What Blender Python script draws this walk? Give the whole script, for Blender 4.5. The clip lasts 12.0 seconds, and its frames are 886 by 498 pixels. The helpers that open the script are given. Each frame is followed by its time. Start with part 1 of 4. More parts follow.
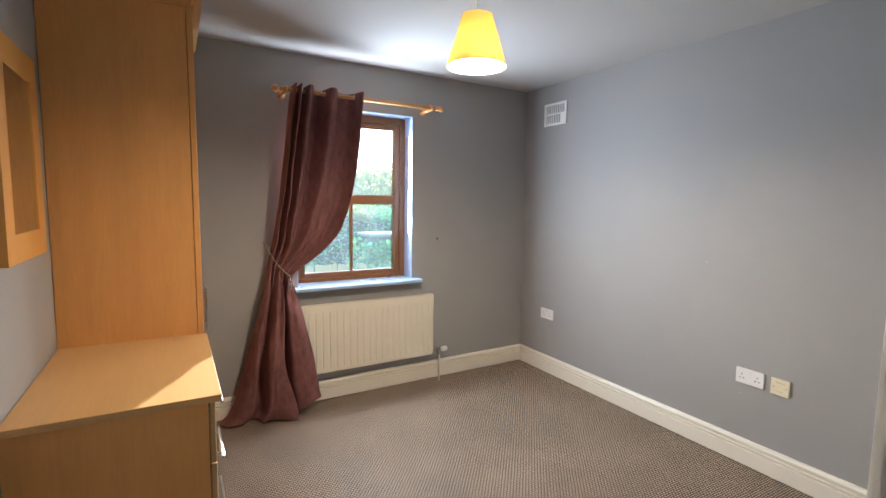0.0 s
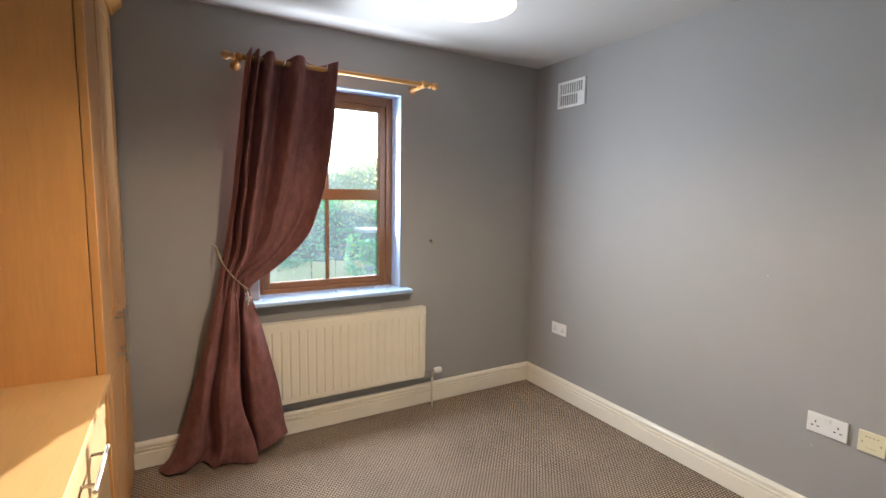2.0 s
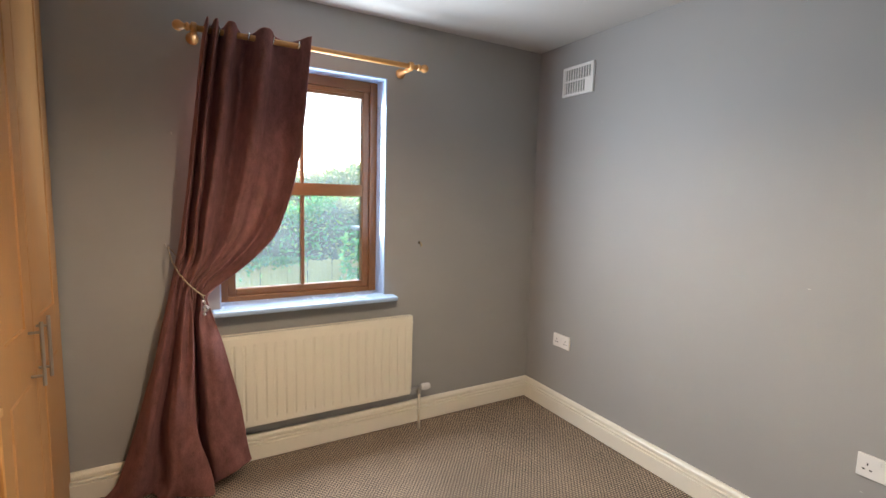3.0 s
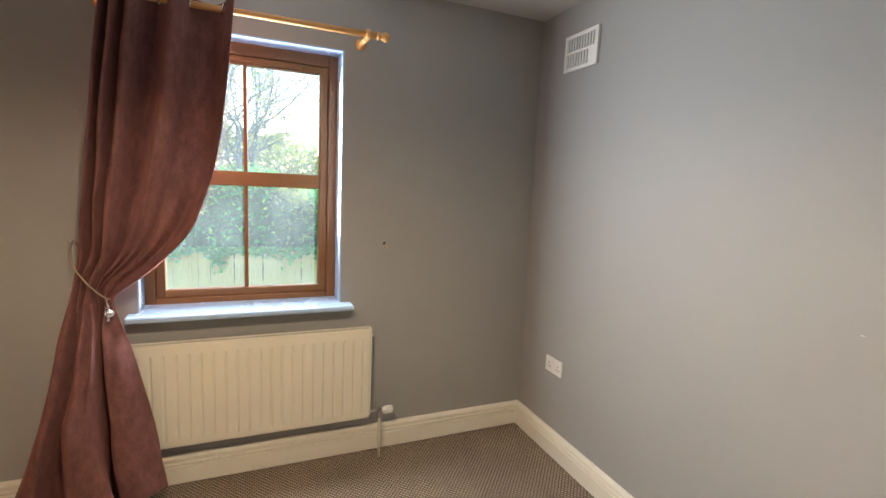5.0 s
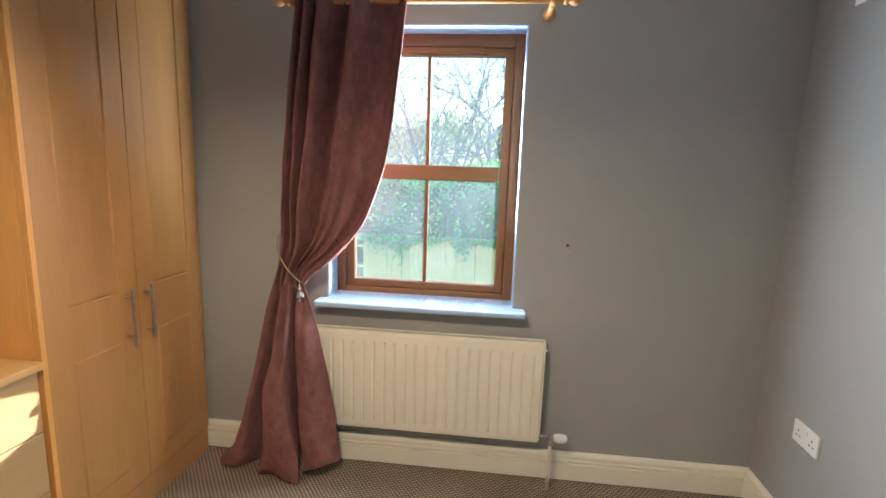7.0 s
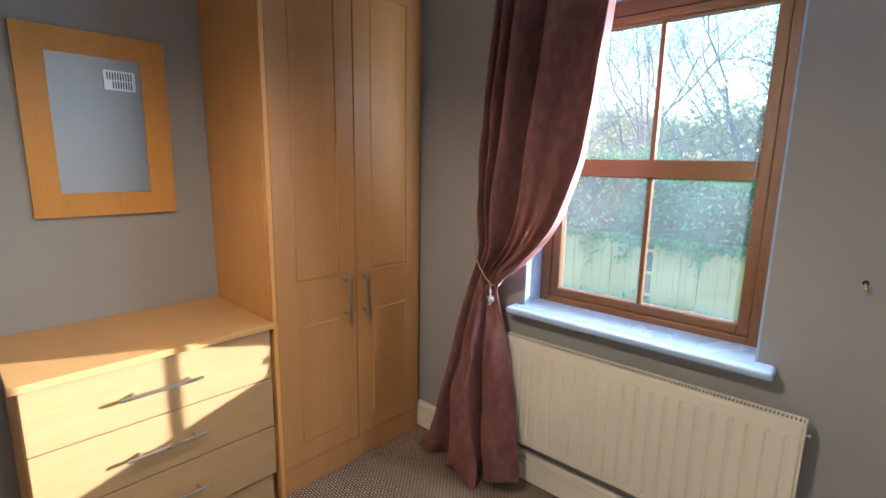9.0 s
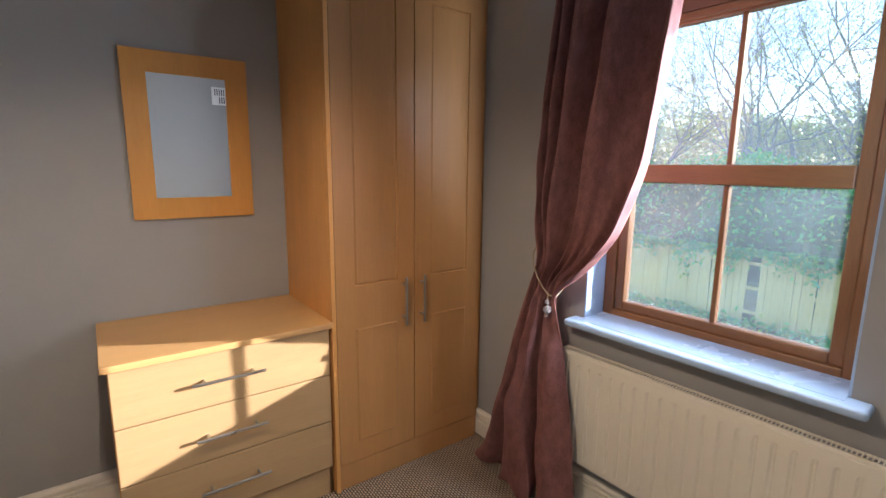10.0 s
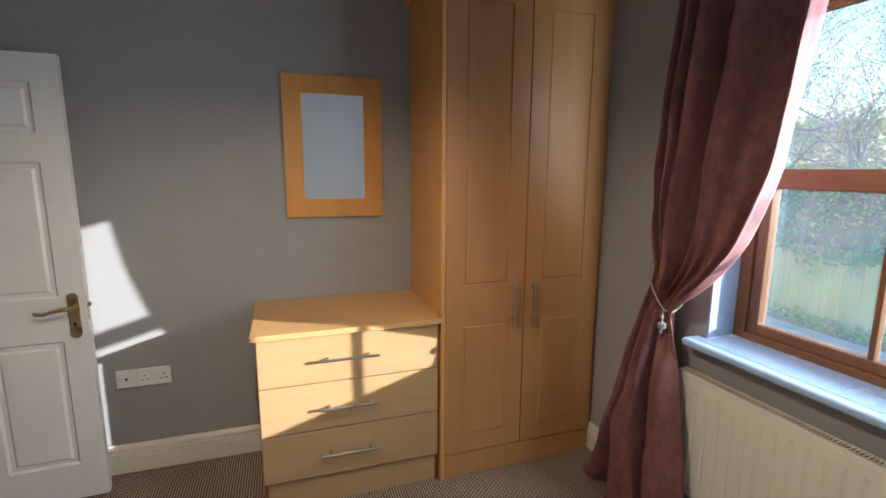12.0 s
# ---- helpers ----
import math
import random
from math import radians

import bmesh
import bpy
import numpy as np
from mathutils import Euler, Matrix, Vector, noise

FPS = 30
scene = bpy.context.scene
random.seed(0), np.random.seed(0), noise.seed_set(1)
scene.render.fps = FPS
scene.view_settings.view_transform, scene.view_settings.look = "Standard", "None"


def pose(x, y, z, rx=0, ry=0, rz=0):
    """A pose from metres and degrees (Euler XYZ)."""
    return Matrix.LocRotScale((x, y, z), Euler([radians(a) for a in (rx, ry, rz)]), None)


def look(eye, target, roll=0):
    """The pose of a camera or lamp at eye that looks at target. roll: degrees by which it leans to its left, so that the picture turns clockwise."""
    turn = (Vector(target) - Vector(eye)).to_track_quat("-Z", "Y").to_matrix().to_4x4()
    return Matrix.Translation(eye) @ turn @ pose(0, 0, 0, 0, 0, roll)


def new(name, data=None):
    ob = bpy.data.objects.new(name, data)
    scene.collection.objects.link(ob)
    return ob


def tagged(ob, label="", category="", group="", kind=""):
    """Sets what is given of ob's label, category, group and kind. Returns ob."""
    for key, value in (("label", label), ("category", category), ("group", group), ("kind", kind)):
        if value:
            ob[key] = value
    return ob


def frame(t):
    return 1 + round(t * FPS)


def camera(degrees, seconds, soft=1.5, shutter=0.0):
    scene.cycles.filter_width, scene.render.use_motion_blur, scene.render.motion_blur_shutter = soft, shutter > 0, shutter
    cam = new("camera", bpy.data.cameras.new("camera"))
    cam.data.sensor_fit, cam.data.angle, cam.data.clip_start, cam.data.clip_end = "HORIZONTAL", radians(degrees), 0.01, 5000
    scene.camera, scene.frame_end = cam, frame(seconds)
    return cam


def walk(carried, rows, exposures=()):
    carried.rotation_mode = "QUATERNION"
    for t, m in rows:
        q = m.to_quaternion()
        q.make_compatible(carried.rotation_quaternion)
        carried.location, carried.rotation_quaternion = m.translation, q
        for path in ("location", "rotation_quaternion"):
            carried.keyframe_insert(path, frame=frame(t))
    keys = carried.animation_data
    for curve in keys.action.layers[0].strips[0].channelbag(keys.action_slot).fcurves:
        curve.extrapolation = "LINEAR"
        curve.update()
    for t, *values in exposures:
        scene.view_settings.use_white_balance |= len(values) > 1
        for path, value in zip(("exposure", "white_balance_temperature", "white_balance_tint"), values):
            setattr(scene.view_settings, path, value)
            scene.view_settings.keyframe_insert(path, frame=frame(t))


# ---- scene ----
cam = camera(86.1, 12.0)
PATH = [
    (0, (0.271, 0.643, 1.439), (1.251, 2.375, 1.24), 0.8),
    (0.5, (0.365, 0.717, 1.420), (1.336, 2.456, 1.222), 0.8),
    (1, (0.457, 0.827, 1.427), (1.421, 2.567, 1.219), 0.9),
    (1.5, (0.536, 0.984, 1.445), (1.503, 2.721, 1.227), 1.0),
    (2, (0.616, 1.123, 1.448), (1.581, 2.861, 1.225), 1.0),
    (2.5, (0.723, 1.255, 1.433), (1.683, 2.995, 1.207), 1.3),
    (3, (0.838, 1.38, 1.437), (1.798, 3.12, 1.209), 1.6),
    (3.5, (0.96, 1.442, 1.435), (1.916, 3.183, 1.202), 1.9),
    (3.7, (1.024, 1.462, 1.431), (1.972, 3.208, 1.197), 2.0),
    (5.5, (1.589, 1.615, 1.467), (2.156, 3.511, 1.178), 2.7),
    (6, (1.683, 1.679, 1.464), (2.001, 3.629, 1.156), 2.5),
    (6.5, (1.772, 1.758, 1.453), (1.804, 3.733, 1.138), 2.3),
    (7, (1.82, 1.815, 1.459), (1.566, 3.771, 1.132), 1.9),
    (7.5, (1.923, 1.868, 1.468), (1.369, 3.759, 1.126), 1.6),
    (9.3, (2.121, 2.219, 1.458), (0.721, 3.604, 1.109), 0.9),
    (9.5, (2.125, 2.19, 1.448), (0.698, 3.551, 1.112), 0.9),
    (10, (2.19, 2.305, 1.465), (0.608, 3.479, 1.122), 0.6),
    (10.5, (2.256, 2.397, 1.47), (0.565, 3.407, 1.124), 0.5),
    (11, (2.299, 2.43, 1.467), (0.529, 3.299, 1.127), 0.4),
    (11.5, (2.314, 2.423, 1.471), (0.488, 3.166, 1.135), 0.3),
    (12, (2.319, 2.43, 1.477), (0.45, 3.056, 1.141), 0.3),
]
walk(cam, [(t, look(eye, target, roll)) for t, eye, target, roll in PATH],
     exposures=[(0.0, 2.72, 5950, 13), (1.5, 2.68, 6150, 13), (3.5, 2.65, 6450, 13), (5.5, 2.64, 6750, 12), (6.5, 2.72, 6620, 11), (7.5, 2.72, 5750, 8), (9.5, 2.28, 5950, 15), (10.5, 2.13, 6120, 19), (12.0, 2.05, 5850, 12)])

# ---- world, sun, window light, exposure ----
SUN_DIR = Vector((0.752, 1.0, 0.303)).normalized()
SUN_EL = math.asin(SUN_DIR.z)
SUN_AZ = math.atan2(SUN_DIR.x, SUN_DIR.y)
world = bpy.data.worlds.new("world")
scene.world = world
world.use_nodes = True
wn = world.node_tree
sky = wn.nodes.new("ShaderNodeTexSky")
sky.sky_type = 'NISHITA'
sky.sun_disc = False
sky.sun_elevation = SUN_EL
sky.sun_rotation = SUN_AZ
sky.dust_density = 0.3
sky.ozone_density = 1.6
wn.nodes["Background"].inputs["Strength"].default_value = 0.15
wn.links.new(sky.outputs["Color"], wn.nodes["Background"].inputs["Color"])

sun = new("sun", bpy.data.lights.new("sun", 'SUN'))
sun.data.energy = 2.6
sun.data.angle = radians(0.55)
sun.data.color = (1.0, 0.965, 0.91)
sun.matrix_world = look(SUN_DIR * 30, (0, 0, 0))

sky_light = new("sky_light", bpy.data.lights.new("sky_light", 'AREA'))
sky_light.data.shape = 'RECTANGLE'
sky_light.data.size, sky_light.data.size_y = 0.84, 0.76
sky_light.data.energy = 9
sky_light.data.color = (0.82, 0.92, 1.0)
sky_light.matrix_world = look((1.46, 4.02, 1.56), (1.51, 2.0, 1.56))

# ---- materials ----
MATS = {}


def mat(name, col, rough=0.6, metal=0.0, vary=0.12, scale=6.0, stretch=(1, 1, 1), fine=80.0, bump=0.05, spec=0.5, tint=None, sheen=0.0):
    """A painted, wooden or woven surface: colour with slow and fine variation, gloss variation and relief."""
    m = bpy.data.materials.new(name)
    m.use_nodes = True
    n, l = m.node_tree.nodes, m.node_tree.links
    b = n["Principled BSDF"]
    tc = n.new("ShaderNodeTexCoord")
    mp = n.new("ShaderNodeMapping")
    mp.inputs["Scale"].default_value = stretch
    l.new(tc.outputs["Object"], mp.inputs["Vector"])
    big = n.new("ShaderNodeTexNoise")
    big.inputs["Scale"].default_value = scale
    big.inputs["Detail"].default_value = 5
    big.inputs["Roughness"].default_value = 0.6
    l.new(mp.outputs["Vector"], big.inputs["Vector"])
    small = n.new("ShaderNodeTexNoise")
    small.inputs["Scale"].default_value = fine
    small.inputs["Detail"].default_value = 3
    l.new(mp.outputs["Vector"], small.inputs["Vector"])
    mixf = n.new("ShaderNodeMath")
    mixf.operation = 'MULTIPLY_ADD'
    mixf.inputs[1].default_value = 0.35
    l.new(small.outputs["Fac"], mixf.inputs[0])
    mul = n.new("ShaderNodeMath")
    mul.operation = 'MULTIPLY'
    mul.inputs[1].default_value = 0.65
    l.new(big.outputs["Fac"], mul.inputs[0])
    l.new(mul.outputs[0], mixf.inputs[2])
    ramp = n.new("ShaderNodeValToRGB")
    lo = tint if tint else tuple(c * (1 - vary) for c in col)
    hi = tuple(min(1, c * (1 + vary)) for c in col)
    ramp.color_ramp.elements[0].position, ramp.color_ramp.elements[1].position = 0.3, 0.7
    ramp.color_ramp.elements[0].color = (*lo, 1)
    ramp.color_ramp.elements[1].color = (*hi, 1)
    l.new(mixf.outputs[0], ramp.inputs["Fac"])
    l.new(ramp.outputs["Color"], b.inputs["Base Color"])
    rr = n.new("ShaderNodeMapRange")
    rr.inputs["To Min"].default_value, rr.inputs["To Max"].default_value = max(0.02, rough - 0.08), min(1, rough + 0.08)
    l.new(big.outputs["Fac"], rr.inputs["Value"])
    l.new(rr.outputs["Result"], b.inputs["Roughness"])
    b.inputs["Metallic"].default_value = metal
    b.inputs["Specular IOR Level"].default_value = spec
    if sheen:
        b.inputs["Sheen Weight"].default_value = sheen
        b.inputs["Sheen Roughness"].default_value = 0.5
        b.inputs["Sheen Tint"].default_value = (*[min(1, c * 2.6) for c in col], 1)
    if bump:
        bp = n.new("ShaderNodeBump")
        bp.inputs["Strength"].default_value = bump
        bp.inputs["Distance"].default_value = 0.004
        l.new(mixf.outputs[0], bp.inputs["Height"])
        l.new(bp.outputs["Normal"], b.inputs["Normal"])
    MATS[name] = m
    return m


WALL = mat("grey_wall_paint", (0.350, 0.345, 0.330), 0.60, vary=0.035, scale=1.6, fine=220, bump=0.10, spec=0.35)
CEIL = mat("ceiling_paint", (0.54, 0.525, 0.50), 0.85, vary=0.02, scale=1.2, fine=200, bump=0.08, spec=0.2)
TRIM = mat("cream_gloss_paint", (0.86, 0.81, 0.69), 0.35, vary=0.03, scale=3, fine=90, bump=0.03)
# white paint; the blue of the sky's light is put into its base colour
SILLP = mat("sky_tinted_white_paint", (0.42, 0.57, 0.76), 0.26, vary=0.03, scale=5, fine=90, bump=0.04, spec=0.45)
WOOD = mat("beech_veneer", (0.68, 0.34, 0.10), 0.44, vary=0.10, scale=3.2, stretch=(3.5, 3.5, 0.28), fine=40, bump=0.03)
WOODTOP = mat("beech_worktop", (0.60, 0.35, 0.135), 0.42, vary=0.09, scale=3.2, stretch=(3.5, 0.3, 3.5), fine=40, bump=0.03)
FRONT = mat("maple_drawer_front", (0.45, 0.292, 0.138), 0.36, vary=0.09, scale=3.0, stretch=(3.5, 0.3, 4.5), fine=36, bump=0.02)
DOORW = mat("maple_wardrobe_door", (0.47, 0.236, 0.082), 0.42, vary=0.10, scale=3.0, stretch=(4, 4, 0.25), fine=36, bump=0.02)
MIRW = mat("orange_beech_frame", (0.66, 0.32, 0.068), 0.4, vary=0.08, scale=3.2, stretch=(3, 3, 0.4), fine=40, bump=0.03)
BROWN = mat("brown_window_wood", (0.205, 0.088, 0.028), 0.42, vary=0.24, scale=4, stretch=(5, 5, 0.5), fine=50, bump=0.06)
BROWNH = mat("brown_window_rail", (0.22, 0.096, 0.030), 0.42, vary=0.22, scale=4, stretch=(0.5, 5, 5), fine=50, bump=0.06)
POLE = mat("pine_pole", (0.60, 0.30, 0.10), 0.35, vary=0.14, scale=6, stretch=(0.4, 5, 5), fine=50, bump=0.03)
CLOTH = mat("mauve_suede_cloth", (0.195, 0.086, 0.078), 0.85, vary=0.42, scale=20, stretch=(1.5, 1.5, 0.8), fine=140, bump=0.25, spec=0.2, sheen=0.4)
METAL = mat("brushed_steel", (0.46, 0.44, 0.41), 0.30, metal=1.0, vary=0.06, scale=10, fine=150, bump=0.02)
CHROME = mat("chrome", (0.82, 0.82, 0.82), 0.10, metal=1.0, vary=0.03, bump=0.0)
BRASS = mat("aged_brass", (0.55, 0.42, 0.22), 0.28, metal=1.0, vary=0.12, scale=20, bump=0.03)
PLASTIC = mat("white_plastic", (0.82, 0.81, 0.78), 0.3, vary=0.02, bump=0.0)
YPLASTIC = mat("yellowed_plastic", (0.78, 0.72, 0.50), 0.35, vary=0.04, bump=0.0)
# black that stands in for the shade inside holes and recesses
BLACK = mat("recess_shade_black", (0.02, 0.02, 0.02), 0.8, vary=0.1, bump=0.0)
ENAMEL = mat("radiator_enamel", (0.80, 0.75, 0.62), 0.33, vary=0.03, scale=4, fine=120, bump=0.03)
DOORP = mat("white_door_paint", (0.80, 0.78, 0.72), 0.38, vary=0.03, scale=4, stretch=(3, 3, 0.4), fine=70, bump=0.08)
CORD = mat("pale_cord", (0.36, 0.29, 0.20), 0.8, vary=0.15, scale=60, fine=300, bump=0.3)
CONCRETE = mat("grey_paving", (0.30, 0.31, 0.32), 0.85, vary=0.25, scale=1.5, fine=30, bump=0.3)
GROUND = mat("rough_grass_ground", (0.07, 0.10, 0.03), 0.95, vary=0.5, scale=1.2, fine=14, bump=0.5)
FENCEM = mat("weathered_fence_board", (0.42, 0.34, 0.14), 0.85, vary=0.3, scale=2.0, stretch=(4, 4, 0.5), fine=30, bump=0.3, tint=(0.24, 0.23, 0.08))
BARK = mat("pale_bark", (0.14, 0.145, 0.155), 0.9, vary=0.4, scale=6, fine=40, bump=0.4)
SHEDM = mat("shed_roof_felt", (0.12, 0.15, 0.12), 0.9, vary=0.3, scale=4, fine=40, bump=0.3)
HILLM = mat("distant_wood", (0.10, 0.14, 0.07), 0.95, vary=0.5, scale=0.35, fine=3, bump=0.3)
HEDGESHADE = mat("hedge_shade", (0.06, 0.09, 0.045), 0.95, vary=0.5, scale=2, fine=16, bump=0.5)


def carpet_material():
    m = bpy.data.materials.new("woven_carpet")
    m.use_nodes = True
    n, l = m.node_tree.nodes, m.node_tree.links
    b = n["Principled BSDF"]
    tc = n.new("ShaderNodeTexCoord")
    mp = n.new("ShaderNodeMapping")
    mp.inputs["Rotation"].default_value = (0, 0, radians(0))
    l.new(tc.outputs["Object"], mp.inputs["Vector"])
    warp = n.new("ShaderNodeTexNoise")
    warp.inputs["Scale"].default_value = 40
    l.new(mp.outputs["Vector"], warp.inputs["Vector"])
    addv = n.new("ShaderNodeMixRGB")
    addv.blend_type = 'LINEAR_LIGHT'
    addv.inputs["Fac"].default_value = 0.0022
    l.new(mp.outputs["Vector"], addv.inputs["Color1"])
    l.new(warp.outputs["Color"], addv.inputs["Color2"])
    br = n.new("ShaderNodeTexBrick")
    br.offset = 0.5
    br.inputs["Scale"].default_value = 1.0
    br.inputs["Brick Width"].default_value = 0.020
    br.inputs["Row Height"].default_value = 0.0120
    br.inputs["Mortar Size"].default_value = 0.0036
    br.inputs["Mortar Smooth"].default_value = 0.6
    br.inputs["Color1"].default_value = (0.64, 0.49, 0.35, 1)
    br.inputs["Color2"].default_value = (0.54, 0.405, 0.29, 1)
    br.inputs["Mortar"].default_value = (0.060, 0.045, 0.033, 1)
    l.new(addv.outputs["Color"], br.inputs["Vector"])
    stain = n.new("ShaderNodeTexNoise")
    stain.inputs["Scale"].default_value = 2.2
    stain.inputs["Detail"].default_value = 6
    l.new(mp.outputs["Vector"], stain.inputs["Vector"])
    rng = n.new("ShaderNodeMapRange")
    rng.inputs["From Min"].default_value, rng.inputs["From Max"].default_value = 0.3, 0.7
    rng.inputs["To Min"].default_value, rng.inputs["To Max"].default_value = 0.82, 1.12
    l.new(stain.outputs["Fac"], rng.inputs["Value"])
    mx = n.new("ShaderNodeMixRGB")
    mx.blend_type = 'MULTIPLY'
    mx.inputs["Fac"].default_value = 1.0
    l.new(br.outputs["Color"], mx.inputs["Color1"])
    l.new(rng.outputs["Result"], mx.inputs["Color2"])
    l.new(mx.outputs["Color"], b.inputs["Base Color"])
    b.inputs["Roughness"].default_value = 0.55
    b.inputs["Specular IOR Level"].default_value = 0.4
    bp = n.new("ShaderNodeBump")
    bp.inputs["Strength"].default_value = 0.8
    bp.inputs["Distance"].default_value = 0.004
    inv = n.new("ShaderNodeMath")
    inv.operation = 'SUBTRACT'
    inv.inputs[0].default_value = 1.0
    l.new(br.outputs["Fac"], inv.inputs[1])
    l.new(inv.outputs[0], bp.inputs["Height"])
    l.new(bp.outputs["Normal"], b.inputs["Normal"])
    return m


CARPET = carpet_material()

# the suede lets a little of the window's light through
cn, cl = CLOTH.node_tree.nodes, CLOTH.node_tree.links
ct = cn.new("ShaderNodeBsdfTranslucent")
ct.inputs["Color"].default_value = (0.42, 0.20, 0.19, 1)
cm = cn.new("ShaderNodeMixShader")
cm.inputs["Fac"].default_value = 0.05
cl.new(cn["Principled BSDF"].outputs["BSDF"], cm.inputs[1])
cl.new(ct.outputs["BSDF"], cm.inputs[2])
cl.new(cm.outputs["Shader"], cn["Material Output"].inputs["Surface"])


def glass_material(name, gloss=0.12, rough=0.0, tint=(0.97, 1.0, 0.98)):
    m = bpy.data.materials.new(name)
    m.use_nodes = True
    n, l = m.node_tree.nodes, m.node_tree.links
    n.remove(n["Principled BSDF"])
    tr = n.new("ShaderNodeBsdfTransparent")
    tr.inputs["Color"].default_value = (*tint, 1)
    gl = n.new("ShaderNodeBsdfGlossy")
    gl.inputs["Roughness"].default_value = rough
    fr = n.new("ShaderNodeFresnel")
    fr.inputs["IOR"].default_value = 1.5
    mx = n.new("ShaderNodeMixShader")
    l.new(fr.outputs["Fac"], mx.inputs["Fac"])
    l.new(tr.outputs["BSDF"], mx.inputs[1])
    l.new(gl.outputs["BSDF"], mx.inputs[2])
    # a bluish translucent veil, slightly uneven, painting glare and haze into the pane
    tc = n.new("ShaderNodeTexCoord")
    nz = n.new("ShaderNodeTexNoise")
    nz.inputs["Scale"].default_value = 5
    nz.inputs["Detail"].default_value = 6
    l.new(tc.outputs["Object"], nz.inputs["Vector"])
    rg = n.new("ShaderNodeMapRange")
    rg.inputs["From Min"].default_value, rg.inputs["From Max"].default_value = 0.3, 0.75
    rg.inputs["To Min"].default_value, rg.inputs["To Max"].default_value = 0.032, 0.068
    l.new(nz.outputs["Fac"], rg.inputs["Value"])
    veil = n.new("ShaderNodeBsdfTranslucent")
    veil.inputs["Color"].default_value = (0.62, 0.80, 0.92, 1)
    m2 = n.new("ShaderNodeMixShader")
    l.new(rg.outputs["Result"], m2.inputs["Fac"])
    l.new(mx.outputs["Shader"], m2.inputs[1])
    l.new(veil.outputs["BSDF"], m2.inputs[2])
    l.new(m2.outputs["Shader"], n["Material Output"].inputs["Surface"])
    return m


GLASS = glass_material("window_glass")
MIRROR = mat("mirror_silver", (0.86, 0.88, 0.88), 0.02, metal=1.0, vary=0.0, bump=0.0)
for lk in list(MIRROR.node_tree.nodes["Principled BSDF"].inputs["Roughness"].links):
    MIRROR.node_tree.links.remove(lk)
MIRROR.node_tree.nodes["Principled BSDF"].inputs["Roughness"].default_value = 0.0
CRYSTAL = bpy.data.materials.new("cut_glass")
CRYSTAL.use_nodes = True
cb = CRYSTAL.node_tree.nodes["Principled BSDF"]
cb.inputs["Transmission Weight"].default_value = 0.85
cb.inputs["Base Color"].default_value = (0.95, 0.96, 1.0, 1)
cb.inputs["Roughness"].default_value = 0.02
cb.inputs["IOR"].default_value = 1.55


def shade_material():
    m = bpy.data.materials.new("yellow_shade_fabric")
    m.use_nodes = True
    n, l = m.node_tree.nodes, m.node_tree.links
    b = n["Principled BSDF"]
    b.inputs["Base Color"].default_value = (0.84, 0.66, 0.33, 1)
    b.inputs["Roughness"].default_value = 0.9
    tc = n.new("ShaderNodeTexCoord")
    nz = n.new("ShaderNodeTexNoise")
    nz.inputs["Scale"].default_value = 250
    l.new(tc.outputs["Object"], nz.inputs["Vector"])
    bp = n.new("ShaderNodeBump")
    bp.inputs["Strength"].default_value = 0.15
    l.new(nz.outputs["Fac"], bp.inputs["Height"])
    l.new(bp.outputs["Normal"], b.inputs["Normal"])
    tl = n.new("ShaderNodeBsdfTranslucent")
    tl.inputs["Color"].default_value = (1.0, 0.70, 0.38, 1)
    mx = n.new("ShaderNodeMixShader")
    mx.inputs["Fac"].default_value = 0.25
    l.new(b.outputs["BSDF"], mx.inputs[1])
    l.new(tl.outputs["BSDF"], mx.inputs[2])
    l.new(mx.outputs["Shader"], n["Material Output"].inputs["Surface"])
    return m


SHADE = shade_material()
LINING = bpy.data.materials.new("white_shade_lining")
LINING.use_nodes = True
ln = LINING.node_tree.nodes
ln["Principled BSDF"].inputs["Base Color"].default_value = (0.88, 0.86, 0.80, 1)
ln["Principled BSDF"].inputs["Roughness"].default_value = 0.8
lt = ln.new("ShaderNodeBsdfTranslucent")
lt.inputs["Color"].default_value = (0.9, 0.85, 0.7, 1)
lm = ln.new("ShaderNodeMixShader")
lm.inputs["Fac"].default_value = 0.30
LINING.node_tree.links.new(ln["Principled BSDF"].outputs["BSDF"], lm.inputs[1])
LINING.node_tree.links.new(lt.outputs["BSDF"], lm.inputs[2])
LINING.node_tree.links.new(lm.outputs["Shader"], ln["Material Output"].inputs["Surface"])


def glow_material(name, col, power):
    m = bpy.data.materials.new(name)
    m.use_nodes = True
    b = m.node_tree.nodes["Principled BSDF"]
    b.inputs["Base Color"].default_value = (*col, 1)
    b.inputs["Emission Color"].default_value = (*col, 1)
    b.inputs["Emission Strength"].default_value = power
    return m


BULB = glow_material("warm_bulb", (1.0, 0.79, 0.56), 235)


